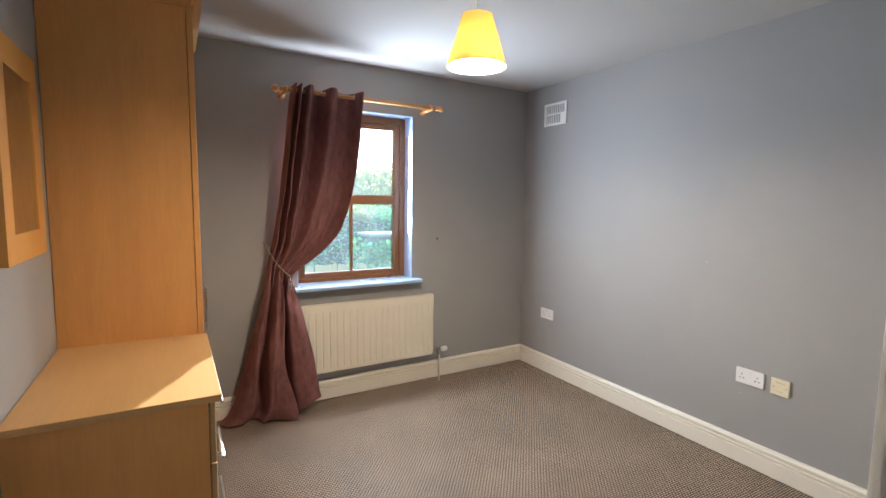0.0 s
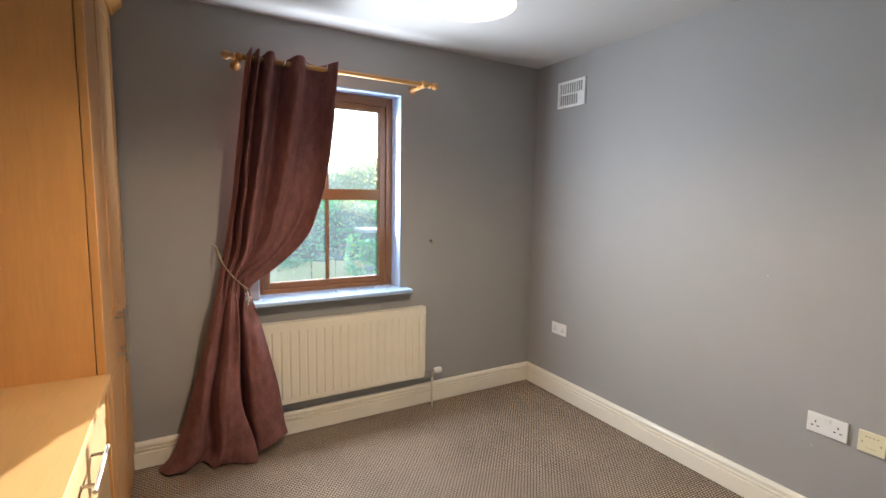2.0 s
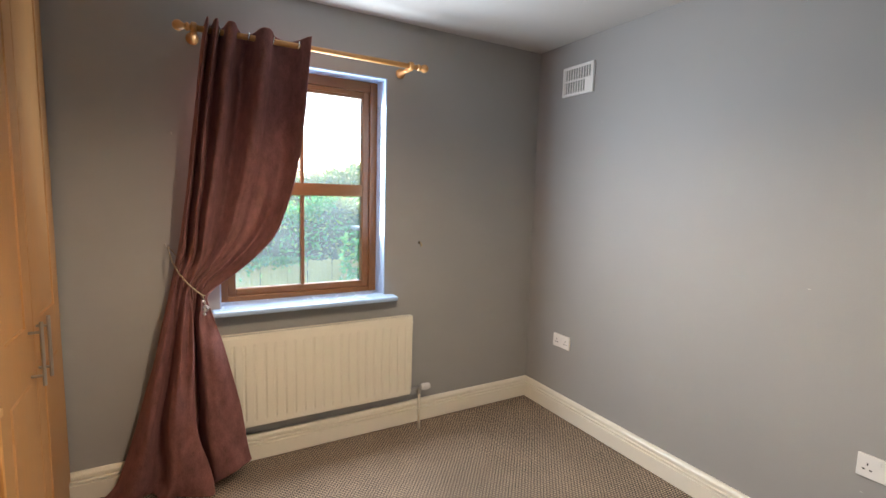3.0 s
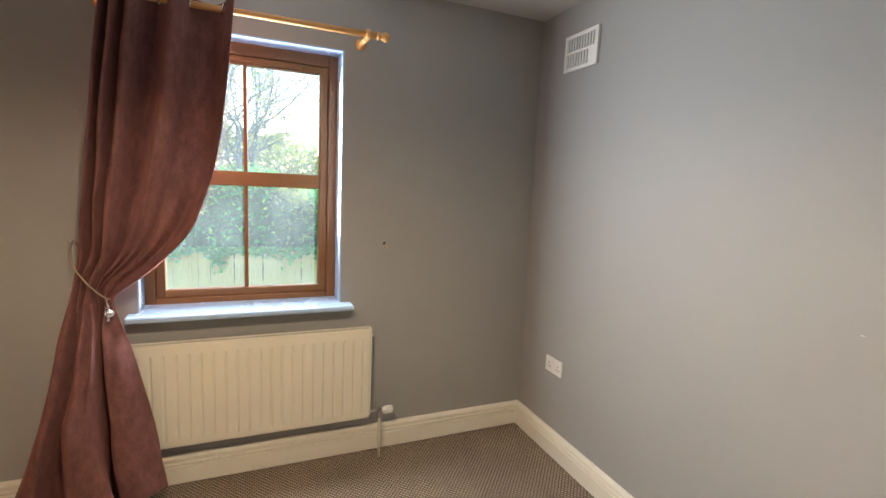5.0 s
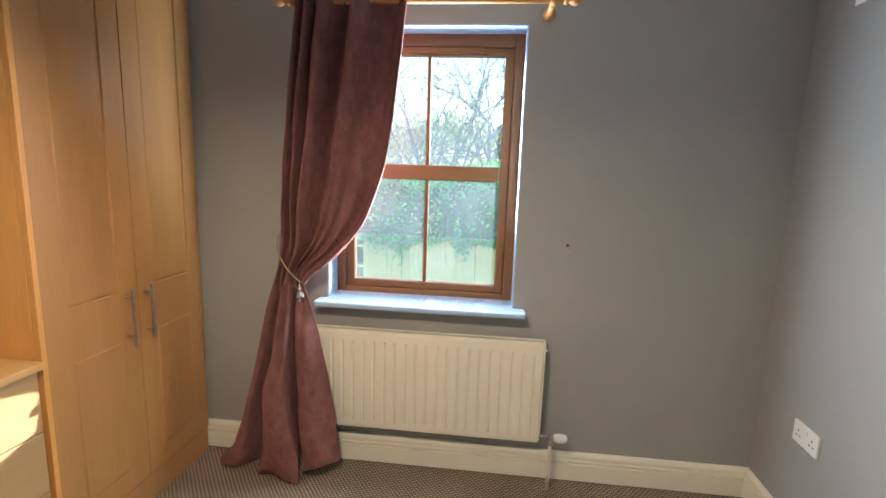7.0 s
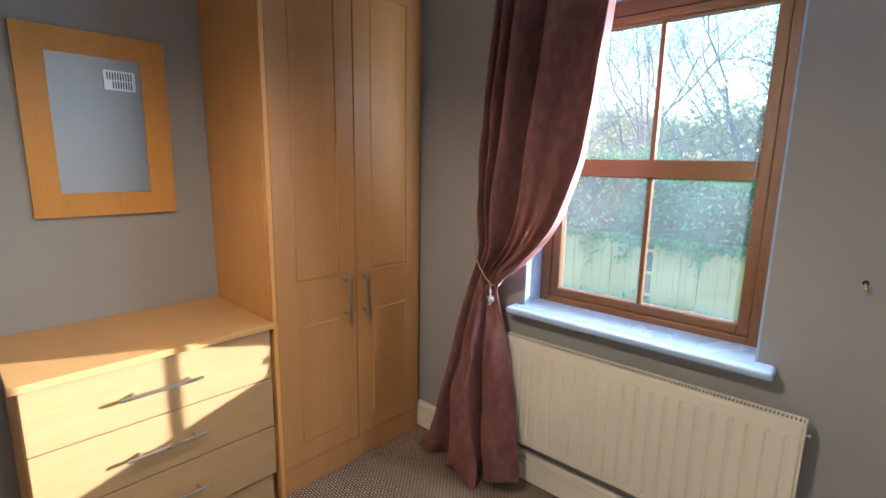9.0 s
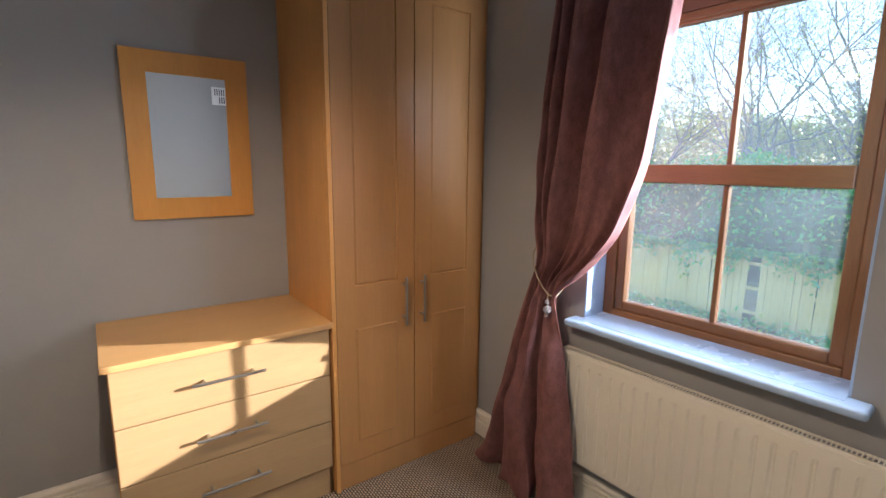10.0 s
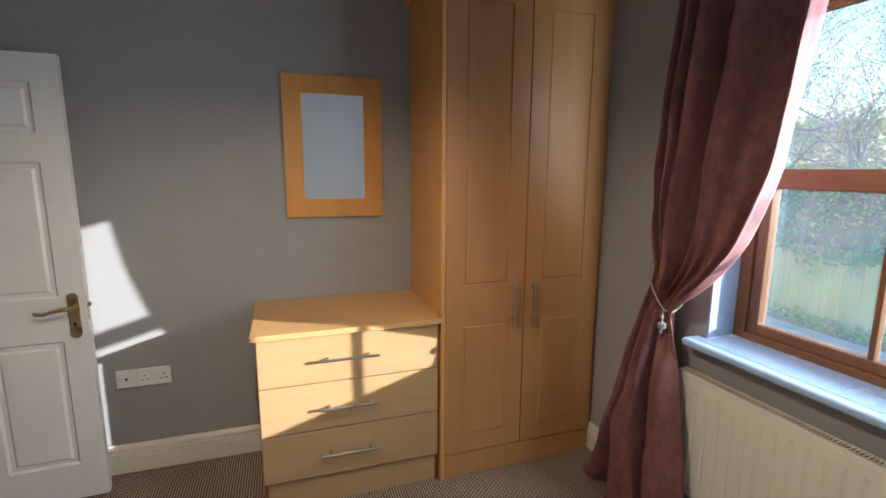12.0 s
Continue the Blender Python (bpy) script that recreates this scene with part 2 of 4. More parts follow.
def leaf_material(name, cols):
    m = bpy.data.materials.new(name)
    m.use_nodes = True
    n, l = m.node_tree.nodes, m.node_tree.links
    b = n["Principled BSDF"]
    geo = n.new("ShaderNodeNewGeometry")
    ramp = n.new("ShaderNodeValToRGB")
    e = ramp.color_ramp.elements
    while len(e) < len(cols):
        e.new(0.5)
    for i, c in enumerate(cols):
        e[i].position = i / (len(cols) - 1)
        e[i].color = (*c, 1)
    l.new(geo.outputs["Random Per Island"], ramp.inputs["Fac"])
    l.new(ramp.outputs["Color"], b.inputs["Base Color"])
    b.inputs["Roughness"].default_value = 0.6
    tl = n.new("ShaderNodeBsdfTranslucent")
    l.new(ramp.outputs["Color"], tl.inputs["Color"])
    mx = n.new("ShaderNodeMixShader")
    mx.inputs["Fac"].default_value = 0.5
    l.new(b.outputs["BSDF"], mx.inputs[1])
    l.new(tl.outputs["BSDF"], mx.inputs[2])
    l.new(mx.outputs["Shader"], n["Material Output"].inputs["Surface"])
    return m


LEAF = leaf_material("hedge_leaves", [(0.06, 0.25, 0.07), (0.13, 0.42, 0.10), (0.08, 0.34, 0.14), (0.36, 0.50, 0.10)])
AUTUMN = leaf_material("autumn_leaves", [(0.18, 0.30, 0.11), (0.32, 0.38, 0.13), (0.38, 0.33, 0.15), (0.20, 0.26, 0.15)])

# ---- building helpers ----
ORI = {}
# the window wall is not quite square to the side walls: it turns about the north-east corner
NORTH = Matrix.Translation((3.0, 4.0, 0)) @ Matrix.Rotation(math.atan(0.0262), 4, 'Z') @ Matrix.Translation((-3.0, -4.0, 0))


def on_north_wall(ob):
    """Turns a finished thing with the window wall."""
    ob.matrix_world = NORTH @ ob.matrix_basis
    return ob



def thing(name, at, label, category, group="", kind=""):
    ob = new(name)
    ob.empty_display_size = 0.05
    ob.location = at
    ORI[ob] = Vector(at)
    return tagged(ob, label, category, group, kind)


def finish(name, bm, material, smooth=False):
    bmesh.ops.recalc_face_normals(bm, faces=bm.faces)
    me = bpy.data.meshes.new(name)
    bm.to_mesh(me)
    bm.free()
    me.materials.append(material)
    if smooth:
        for p in me.polygons:
            p.use_smooth = True
    return me


def part(name, bm, material, parent, label="", smooth=False):
    """One mesh, drawn in the room's coordinates, as a part under its thing or part."""
    o = ORI[parent]
    bmesh.ops.translate(bm, verts=bm.verts, vec=-o)
    ob = new(name, finish(name, bm, material, smooth))
    ob.parent = parent
    ORI[ob] = o
    if label:
        tagged(ob, label)
    return ob


def solid(name, bm, material, label, category, group="", kind="", smooth=False):
    ob = new(name, finish(name, bm, material, smooth))
    ORI[ob] = Vector((0, 0, 0))
    return tagged(ob, label, category, group, kind)


def box(x0, x1, y0, y1, z0, z1, bevel=0.0, bm=None, seg=2):
    bm = bm or bmesh.new()
    r = bmesh.ops.create_cube(bm, size=1.0, matrix=Matrix.Translation(((x0 + x1) / 2, (y0 + y1) / 2, (z0 + z1) / 2)) @ Matrix.Diagonal((x1 - x0, y1 - y0, z1 - z0, 1)))
    if bevel:
        edges = {e for v in r["verts"] for e in v.link_edges}
        bmesh.ops.bevel(bm, geom=list(edges), offset=bevel, segments=seg, affect='EDGES', profile=0.5)
    return bm


def rod(p0, p1, r0, r1=None, sides=16, bm=None, bevel=0.0):
    bm = bm or bmesh.new()
    p0, p1 = Vector(p0), Vector(p1)
    d = p1 - p0
    m = Matrix.Translation((p0 + p1) / 2) @ d.to_track_quat('Z', 'Y').to_matrix().to_4x4()
    r = bmesh.ops.create_cone(bm, cap_ends=True, segments=sides, radius1=r0, radius2=r0 if r1 is None else r1, depth=d.length, matrix=m)
    if bevel:
        rim = [e for e in {e for v in r["verts"] for e in v.link_edges} if any(len(f.verts) > 4 for f in e.link_faces)]
        bmesh.ops.bevel(bm, geom=rim, offset=bevel, segments=2, affect='EDGES')
    return bm


def lathe(profile, at, axis='z', sides=24, bm=None):
    """Turns (radius, height) pairs round an axis through at."""
    bm = bm or bmesh.new()
    turn = {'z': Matrix(), 'x': Matrix.Rotation(radians(90), 4, 'Y'), '-x': Matrix.Rotation(radians(-90), 4, 'Y'), 'y': Matrix.Rotation(radians(-90), 4, 'X'), '-y': Matrix.Rotation(radians(90), 4, 'X')}[axis]
    m = Matrix.Translation(at) @ turn
    rings = []
    for r, h in profile:
        rings.append([bm.verts.new(m @ Vector((max(r, 1e-4) * math.cos(2 * math.pi * k / sides), max(r, 1e-4) * math.sin(2 * math.pi * k / sides), h))) for k in range(sides)])
    for a, b in zip(rings, rings[1:]):
        for k in range(sides):
            bm.faces.new((a[k], a[(k + 1) % sides], b[(k + 1) % sides], b[k]))
    bm.faces.new(rings[0][::-1])
    bm.faces.new(rings[-1])
    return bm


def tube(points, radius, sides=8, bm=None):
    """A bent round bar through points; radius may be one number or one for each point."""
    bm = bm or bmesh.new()
    pts = [Vector(p) for p in points]
    rad = radius if isinstance(radius, (list, tuple)) else [radius] * len(pts)
    rings = []
    for i, p in enumerate(pts):
        d = (pts[min(i + 1, len(pts) - 1)] - pts[max(i - 1, 0)]).normalized()
        q = d.to_track_quat('Z', 'Y')
        rings.append([bm.verts.new(p + q @ Vector((rad[i] * math.cos(2 * math.pi * k / sides), rad[i] * math.sin(2 * math.pi * k / sides), 0))) for k in range(sides)])
    for a, b in zip(rings, rings[1:]):
        for k in range(sides):
            bm.faces.new((a[k], a[(k + 1) % sides], b[(k + 1) % sides], b[k]))
    bm.faces.new(rings[0][::-1])
    bm.faces.new(rings[-1])
    return bm


def extrude_profile(profile, p0, p1, out):
    """A moulding: (depth out of the wall, height) pairs carried from p0 to p1."""
    bm = bmesh.new()
    p0, p1, out = Vector(p0), Vector(p1), Vector(out)
    a = [bm.verts.new(p0 + out * d + Vector((0, 0, h))) for d, h in profile]
    b = [bm.verts.new(p1 + out * d + Vector((0, 0, h))) for d, h in profile]
    for i in range(len(profile)):
        j = (i + 1) % len(profile)
        bm.faces.new((a[i], a[j], b[j], b[i]))
    bm.faces.new(a[::-1])
    bm.faces.new(b)
    return bm


# ---- the room ----
XW, XE, YS, YN, H = -0.172, 3.0, 0.815, 4.0, 2.4
WX0, WX1, WZ0, WZ1 = 0.990, 1.876, 0.838, 2.079
FY0, FY1 = 4.126, 4.196
DX0, DX1, DZ = -0.005, 0.908, 1.95

solid("floor", box(-0.9, XE + 0.15, -0.9, YN + 0.3, -0.12, 0.0), CARPET, "brown and beige woven loop carpet", "carpet", kind="structure")
solid("ceiling", box(-0.9, XE + 0.15, -0.9, YN + 0.3, H, H + 0.12), CEIL, "plain white painted ceiling", "ceiling", kind="structure")
bm = box(XW - 0.15, WX0, YN, YN + 0.3, 0, H)
box(WX1, XE + 0.15, YN, YN + 0.3, 0, H, bm=bm)
box(WX0, WX1, YN, YN + 0.3, 0, WZ0 - 0.03, bm=bm)
box(WX0, WX1, YN, YN + 0.3, WZ1, H, bm=bm)
on_north_wall(solid("wall_north", bm, WALL, "mid grey painted wall round the window", "wall", kind="structure"))
wall_east = solid("wall_east", box(XE, XE + 0.15, YS - 0.12, YN + 0.1, 0, H), WALL, "plain mid grey painted wall", "wall", kind="structure")
solid("wall_west", box(XW - 0.15, XW, YS - 0.12, YN, 0, H), WALL, "plain grey painted wall behind the wardrobe", "wall", kind="structure")
bm = box(XW, DX0, YS - 0.12, YS, 0, H)
box(DX1, XE, YS - 0.12, YS, 0, H, bm=bm)
box(DX0, DX1, YS - 0.12, YS, DZ, H, bm=bm)
solid("wall_south", bm, WALL, "grey painted wall with the doorway", "wall", kind="structure")
# landing outside the doorway
bm = box(-0.9, -0.75, -0.9, YS - 0.12, 0, H)
box(1.75, 1.9, -0.9, YS - 0.12, 0, H, bm=bm)
box(-0.75, 1.75, -0.9, -0.75, 0, H, bm=bm)
box(-0.75, XW - 0.15, YS - 0.12, YS, 0, H, bm=bm)
solid("wall_landing", bm, CEIL, "plain white landing wall", "wall", kind="structure")

for y, z in ((2.297, 1.106), (2.058, 0.392)):
    chip = bmesh.new()
    bmesh.ops.create_circle(chip, cap_ends=True, segments=7, radius=0.004, matrix=Matrix.Translation((XE - 0.0006, y, z)) @ Matrix.Rotation(radians(90), 4, 'Y') @ Matrix.Diagonal((0.6, 1.5, 1, 1)))
    ob = new("paint_chip", finish("paint_chip", chip, CEIL))
    ob.parent = wall_east

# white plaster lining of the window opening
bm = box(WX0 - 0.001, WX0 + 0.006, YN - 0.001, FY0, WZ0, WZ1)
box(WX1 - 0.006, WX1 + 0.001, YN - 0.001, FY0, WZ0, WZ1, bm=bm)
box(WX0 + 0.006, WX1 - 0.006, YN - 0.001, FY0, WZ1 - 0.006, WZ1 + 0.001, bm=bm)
on_north_wall(solid("window_reveal_trim", bm, SILLP, "white painted window reveal with sky blue put into its colour", "reveal", kind="structure"))

# skirting boards with two fine grooves
SK0 = [(0, 0), (0.010, 0), (0.010, 0.007), (0.024, 0.007), (0.024, 0.097), (0.015, 0.100), (0.015, 0.106), (0.024, 0.109), (0.024, 0.119), (0.014, 0.122), (0.014, 0.128), (0.022, 0.132), (0.022, 0.146), (0.015, 0.158), (0.008, 0.162), (0, 0.162)]
SK = [(d, h * 0.9) for d, h in SK0]


def skirting(p0, p1, out):
    return solid("baseboard", extrude_profile(SK, p0, p1, out), TRIM, "cream gloss skirting board with two grooves", "baseboard", "skirting boards", "structure")


on_north_wall(skirting((0.312, YN, 0), (XE, YN, 0), (0, -1, 0)))
skirting((XE, YN - 0.024, 0), (XE, YS, 0), (-1, 0, 0))
skirting((XW, 2.288, 0), (XW, YS + 0.02, 0), (1, 0, 0))
skirting((0.972, YS, 0), (XE - 0.024, YS, 0), (0, 1, 0))

# window: frame, two fixed lights, bars, panes, vent, sill
win = thing("window_1", (1.47, 4.1, WZ0), "brown stained timber sash style window", "window", kind="structure")
part("window_frame", box(WX0, WX0 + 0.05, FY0, FY1, WZ0, WZ1, 0.004), BROWN, win)
part("window_frame", box(WX1 - 0.05, WX1, FY0, FY1, WZ0, WZ1, 0.004), BROWN, win)
part("window_frame", box(WX0 + 0.05, WX1 - 0.05, FY0, FY1, WZ1 - 0.062, WZ1, 0.004), BROWNH, win)
part("window_frame", box(WX0 + 0.05, WX1 - 0.05, FY0, FY1, WZ0, WZ0 + 0.03, 0.004), BROWNH, win)
SX0, SX1 = WX0 + 0.05, WX1 - 0.05
part("sash_stile", box(SX0, SX0 + 0.04, FY0 + 0.012, FY1 - 0.01, WZ0 + 0.03, WZ1 - 0.062, 0.005), BROWN, win)
part("sash_stile", box(SX1 - 0.04, SX1, FY0 + 0.012, FY1 - 0.01, WZ0 + 0.03, WZ1 - 0.062, 0.005), BROWN, win)
part("sash_rail", box(SX0 + 0.04, SX1 - 0.04, FY0 + 0.012, FY1 - 0.01, WZ0 + 0.03, 0.905, 0.005), BROWNH, win)
part("sash_rail", box(SX0 + 0.04, SX1 - 0.04, FY0 + 0.012, FY1 - 0.01, 1.982, WZ1 - 0.062, 0.005), BROWNH, win)
part("meeting_rail", box(SX0 + 0.04, SX1 - 0.04, FY0 + 0.006, FY1 - 0.01, 1.411, 1.481, 0.006), BROWNH, win)
for z0, z1 in ((0.905, 1.411), (1.481, 1.982)):
    part("glazing_bar", box(1.427, 1.445, FY0 + 0.018, FY1 - 0.02, z0, z1, 0.004), BROWN, win)
    for x0, x1 in ((SX0 + 0.04, 1.427), (1.445, SX1 - 0.04)):
        pane = part("pane", box(x0, x1, FY0 + 0.036, FY0 + 0.042, z0, z1), GLASS, win, "clear window glass with a painted veil of haze")
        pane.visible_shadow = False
part("trickle_vent", box(SX0 + 0.05, 1.695, FY0 - 0.008, FY0 + 0.02, 1.990, 2.014, 0.004), BROWNH, win, "brown ventilation strip at the head")
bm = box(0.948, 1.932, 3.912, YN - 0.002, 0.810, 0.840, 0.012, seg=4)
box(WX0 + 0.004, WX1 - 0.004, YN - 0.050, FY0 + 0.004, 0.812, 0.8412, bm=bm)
part("window_sill", bm, SILLP, win, "white painted sill board with sky blue put into its colour")
on_north_wall(win)

# doorway: lining, architrave, open panelled door
bm = box(DX0 - 0.0, DX0 + 0.03, YS - 0.125, YS + 0.003, 0, DZ)
box(DX1 - 0.03, DX1, YS - 0.125, YS + 0.003, 0, DZ, bm=bm)
box(DX0 + 0.03, DX1 - 0.03, YS - 0.125, YS + 0.003, DZ - 0.03, DZ, bm=bm)
box(DX1 - 0.015, DX1 + 0.055, YS, YS + 0.018, 0, DZ + 0.055, 0.005, bm=bm)
box(DX0 - 0.055, DX0 + 0.015, YS, YS + 0.018, 0, DZ + 0.055, 0.005, bm=bm)
box(DX0 + 0.015, DX1 - 0.015, YS, YS + 0.018, DZ - 0.015, DZ + 0.055, 0.005, bm=bm)
solid("door_frame_trim", bm, DOORP, "cream painted door lining and architrave", "door frame", kind="structure")


def panelled_sheet(x, y_cuts, z_cuts, fields, sign=1, raised=False):
    """A grid of faces in the plane x, in which each field (column, row) is a sunk panel."""
    bm = bmesh.new()
    vs = {(i, j): bm.verts.new((x, y, z)) for i, y in enumerate(y_cuts) for j, z in enumerate(z_cuts)}
    faces = {}
    for i in range(len(y_cuts) - 1):
        for j in range(len(z_cuts) - 1):
            quad = [vs[i, j], vs[i + 1, j], vs[i + 1, j + 1], vs[i, j + 1]]
            faces[i, j] = bm.faces.new(quad if sign > 0 else quad[::-1])
    for key in fields:
        f = faces[key]
        if raised:
            bmesh.ops.inset_region(bm, faces=[f], thickness=0.012, depth=-0.010)
            bmesh.ops.inset_region(bm, faces=[f], thickness=0.022, depth=0.0)
            bmesh.ops.inset_region(bm, faces=[f], thickness=0.014, depth=0.007)
        else:
            bmesh.ops.inset_region(bm, faces=[f], thickness=0.004, depth=-0.007)
            bmesh.ops.inset_region(bm, faces=[f], thickness=0.004, depth=0.0)
            bmesh.ops.inset_region(bm, faces=[f], thickness=0.009, depth=0.004)
    return bm


# open six-panel door, hinged beside the west wall
door = thing("door_1", (0.016, YS + 0.012, 0.008), "white painted panelled door standing open", "door", kind="structure")
DW, DH, DT = 0.784, 1.900, 0.038
ox, oy, oz = door.location
yc = [oy, oy + 0.10, oy + 0.315, oy + 0.435, oy + 0.690, oy + DW]
zc = [oz, oz + 0.165, oz + 0.735, oz + 0.925, oz + 1.485, oz + 1.595, oz + 1.795, oz + DH]
fld = [(i, j) for i in (1, 3) for j in (1, 3, 5)]
bm = panelled_sheet(ox, yc, zc, fld, 1, True)
bmb = panelled_sheet(ox - DT, yc, zc, fld, -1, True)
tmp = bpy.data.meshes.new("tmp")
bmb.to_mesh(tmp)
bmb.free()
bm.from_mesh(tmp)
bpy.data.meshes.remove(tmp)
for a, b, c, d in (((ox, oy + DW, oz), (ox - DT, oy + DW, oz), (ox - DT, oy + DW, oz + DH), (ox, oy + DW, oz + DH)),
                   ((ox, oy, oz), (ox, oy, oz + DH), (ox - DT, oy, oz + DH), (ox - DT, oy, oz)),
                   ((ox, oy, oz + DH), (ox, oy + DW, oz + DH), (ox - DT, oy + DW, oz + DH), (ox - DT, oy, oz + DH)),
                   ((ox, oy, oz), (ox - DT, oy, oz), (ox - DT, oy + DW, oz), (ox, oy + DW, oz))):
    bm.faces.new([bm.verts.new(v) for v in (a, b, c, d)])
bmesh.ops.remove_doubles(bm, verts=bm.verts, dist=0.0002)
leaf = part("door_leaf", bm, DOORP, door, "white painted raised panel leaf")
hy, hz = oy + DW - 0.046, oz + 0.85
bm = box(ox, ox + 0.006, hy - 0.021, hy + 0.021, hz - 0.085, hz + 0.075, 0.003)
rod((ox, hy, hz + 0.072), (ox + 0.006, hy, hz + 0.072), 0.021, bm=bm)
rod((ox, hy, hz - 0.082), (ox + 0.006, hy, hz - 0.082), 0.021, bm=bm)
plate = part("door_handle", bm, BRASS, door, "aged brass lever handle on backplate")
part("lever", tube([(ox + 0.004, hy, hz + 0.035), (ox + 0.05, hy, hz + 0.035), (ox + 0.056, hy - 0.02, hz + 0.037), (ox + 0.054, hy - 0.06, hz + 0.030), (ox + 0.052, hy - 0.09, hz + 0.020), (ox + 0.05, hy - 0.115, hz + 0.024), (ox + 0.048, hy - 0.122, hz + 0.031)], [0.012, 0.010, 0.009, 0.007, 0.007, 0.008, 0.004], 10), BRASS, plate, smooth=True)
bm = rod((ox + 0.004, hy, hz - 0.04), (ox + 0.0085, hy, hz - 0.04), 0.006)
box(ox + 0.004, ox + 0.0085, hy - 0.003, hy + 0.003, hz - 0.056, hz - 0.04, bm=bm)
part("keyhole", bm, BLACK, plate)
bm = box(ox - 0.030, ox - 0.008, oy + DW, oy + DW + 0.002, hz - 0.03, hz + 0.09)
part("latch_plate", bm, BRASS, door)
part("latch", box(ox - 0.025, ox - 0.013, oy + DW, oy + DW + 0.012, hz + 0.028, hz + 0.045, 0.002), METAL, door, "steel latch tongue")
door.rotation_euler = (0, 0, radians(2.1))

# ---- wardrobe ----
WF, WY0 = 0.366, 3.077
ward = thing("wardrobe", ((XW + WF) / 2, (WY0 + YN) / 2, 0), "tall beech veneer fitted wardrobe with two doors", "wardrobe")
part("side_panel", box(XW + 0.002, WF - 0.024, WY0, WY0 + 0.018, 0.0, 2.30, 0.0015), WOOD, ward)
part("front_lipping", box(WF - 0.021, WF + 0.004, WY0 - 0.001, WY0 + 0.018, 0.0, 2.30, 0.002), WOOD, ward)
part("side_panel", box(XW + 0.002, WF - 0.077, 3.886, 3.904, 0.0, 2.30, 0.0015), WOOD, ward)
part("filler_strip", box(WF - 0.045, WF - 0.025, 3.899, 3.9295, 0.0, 2.30, 0.002), DOORW, ward)
part("plinth", box(WF - 0.03, WF - 0.006, WY0 + 0.018, 3.897, 0.0, 0.120, 0.002), DOORW, ward)
part("back_panel", box(XW + 0.002, XW + 0.012, WY0 + 0.018, 3.886, 0.1, 2.30), WOOD, ward)
part("top_panel", box(XW + 0.012, WF - 0.024, WY0 + 0.018, 3.886, 2.282, 2.30), WOOD, ward)
CR = [(0, 0), (0.010, 0), (0.014, 0.012), (0.030, 0.030), (0.046, 0.042), (0.050, 0.060), (0.050, 0.075), (0, 0.075)]
part("cornice", extrude_profile(CR, (WF, WY0 - 0.045, 2.263), (WF, 3.928, 2.263), (1, 0, 0)), WOOD, ward)
part("cornice", extrude_profile(CR, (XW + 0.002, WY0, 2.263), (WF, WY0, 2.263), (0, -1, 0)), WOOD, ward)


def wardrobe_door(y0, y1, handle_y):
    bm = panelled_sheet(WF, [y0, y0 + 0.088, y1 - 0.088, y1], [0.126, 0.216, 0.760, 0.950, 2.168, 2.258], [(1, 1), (1, 3)])
    rim = [e for e in bm.edges if e.is_boundary]
    r = bmesh.ops.extrude_edge_only(bm, edges=rim)
    vs = [g for g in r["geom"] if isinstance(g, bmesh.types.BMVert)]
    bmesh.ops.translate(bm, verts=vs, vec=(-0.02, 0, 0))
    d = part("door", bm, DOORW, ward, "pale maple door with two routed panels")
    bar_handle((WF, handle_y, 0.738), (WF, handle_y, 0.965), d)


def bar_handle(p0, p1, parent):
    """A straight steel bar on two posts, standing out along x."""
    p0, p1 = Vector(p0), Vector(p1)
    out = Vector((0.036, 0, 0))
    bm = rod(p0 + out, p1 + out, 0.006, sides=14, bevel=0.001)
    for k in (0.16, 0.84):
        q = p0.lerp(p1, k)
        rod(q - Vector((0.002, 0, 0)), q + out, 0.005, sides=10, bm=bm)
    part("handle", bm, METAL, parent, "brushed steel bar handle", smooth=False)


wardrobe_door(WY0 + 0.021, 3.4905, 3.428)
wardrobe_door(3.4960, 3.895, 3.528)

# ---- chest of drawers ----
CY0, CY1, CT = 2.290, 3.075, 0.812
chest = thing("chest_of_drawers", (0.11, 2.68, 0), "beech chest of three drawers with pale fronts", "chest of drawers")
part("top", box(XW + 0.003, 0.382, CY0 - 0.018, CY1, CT - 0.024, CT, 0.0025), WOODTOP, chest, "beech veneer top")
part("side_panel", box(XW + 0.003, 0.342, CY0, CY0 + 0.018, 0.0, CT - 0.024, 0.001), WOOD, chest)
part("side_panel", box(XW + 0.003, 0.342, CY1 - 0.022, CY1 - 0.003, 0.0, CT - 0.024, 0.001), WOOD, chest)
part("back_panel", box(XW + 0.003, XW + 0.012, CY0 + 0.018, CY1 - 0.022, 0.05, CT - 0.024), WOOD, chest)
part("plinth", box(0.335, 0.342, CY0 + 0.002, CY1 - 0.003, 0.0, 0.138, 0.0015), FRONT, chest)
for z0, z1, zh in ((0.142, 0.358, 0.250), (0.362, 0.573, 0.465), (0.577, 0.782, 0.683)):
    dr = part("drawer", box(0.344, 0.363, CY0 + 0.003, CY1 - 0.012, z0, z1, 0.003), FRONT, chest, "pale maple drawer front")
    part("drawer_box", box(0.0, 0.344, CY0 + 0.03, CY1 - 0.035, z0 + 0.03, z1 - 0.03), WOODTOP, dr)
    bar_handle((0.363, 2.533, zh), (0.363, 2.788, zh), dr)

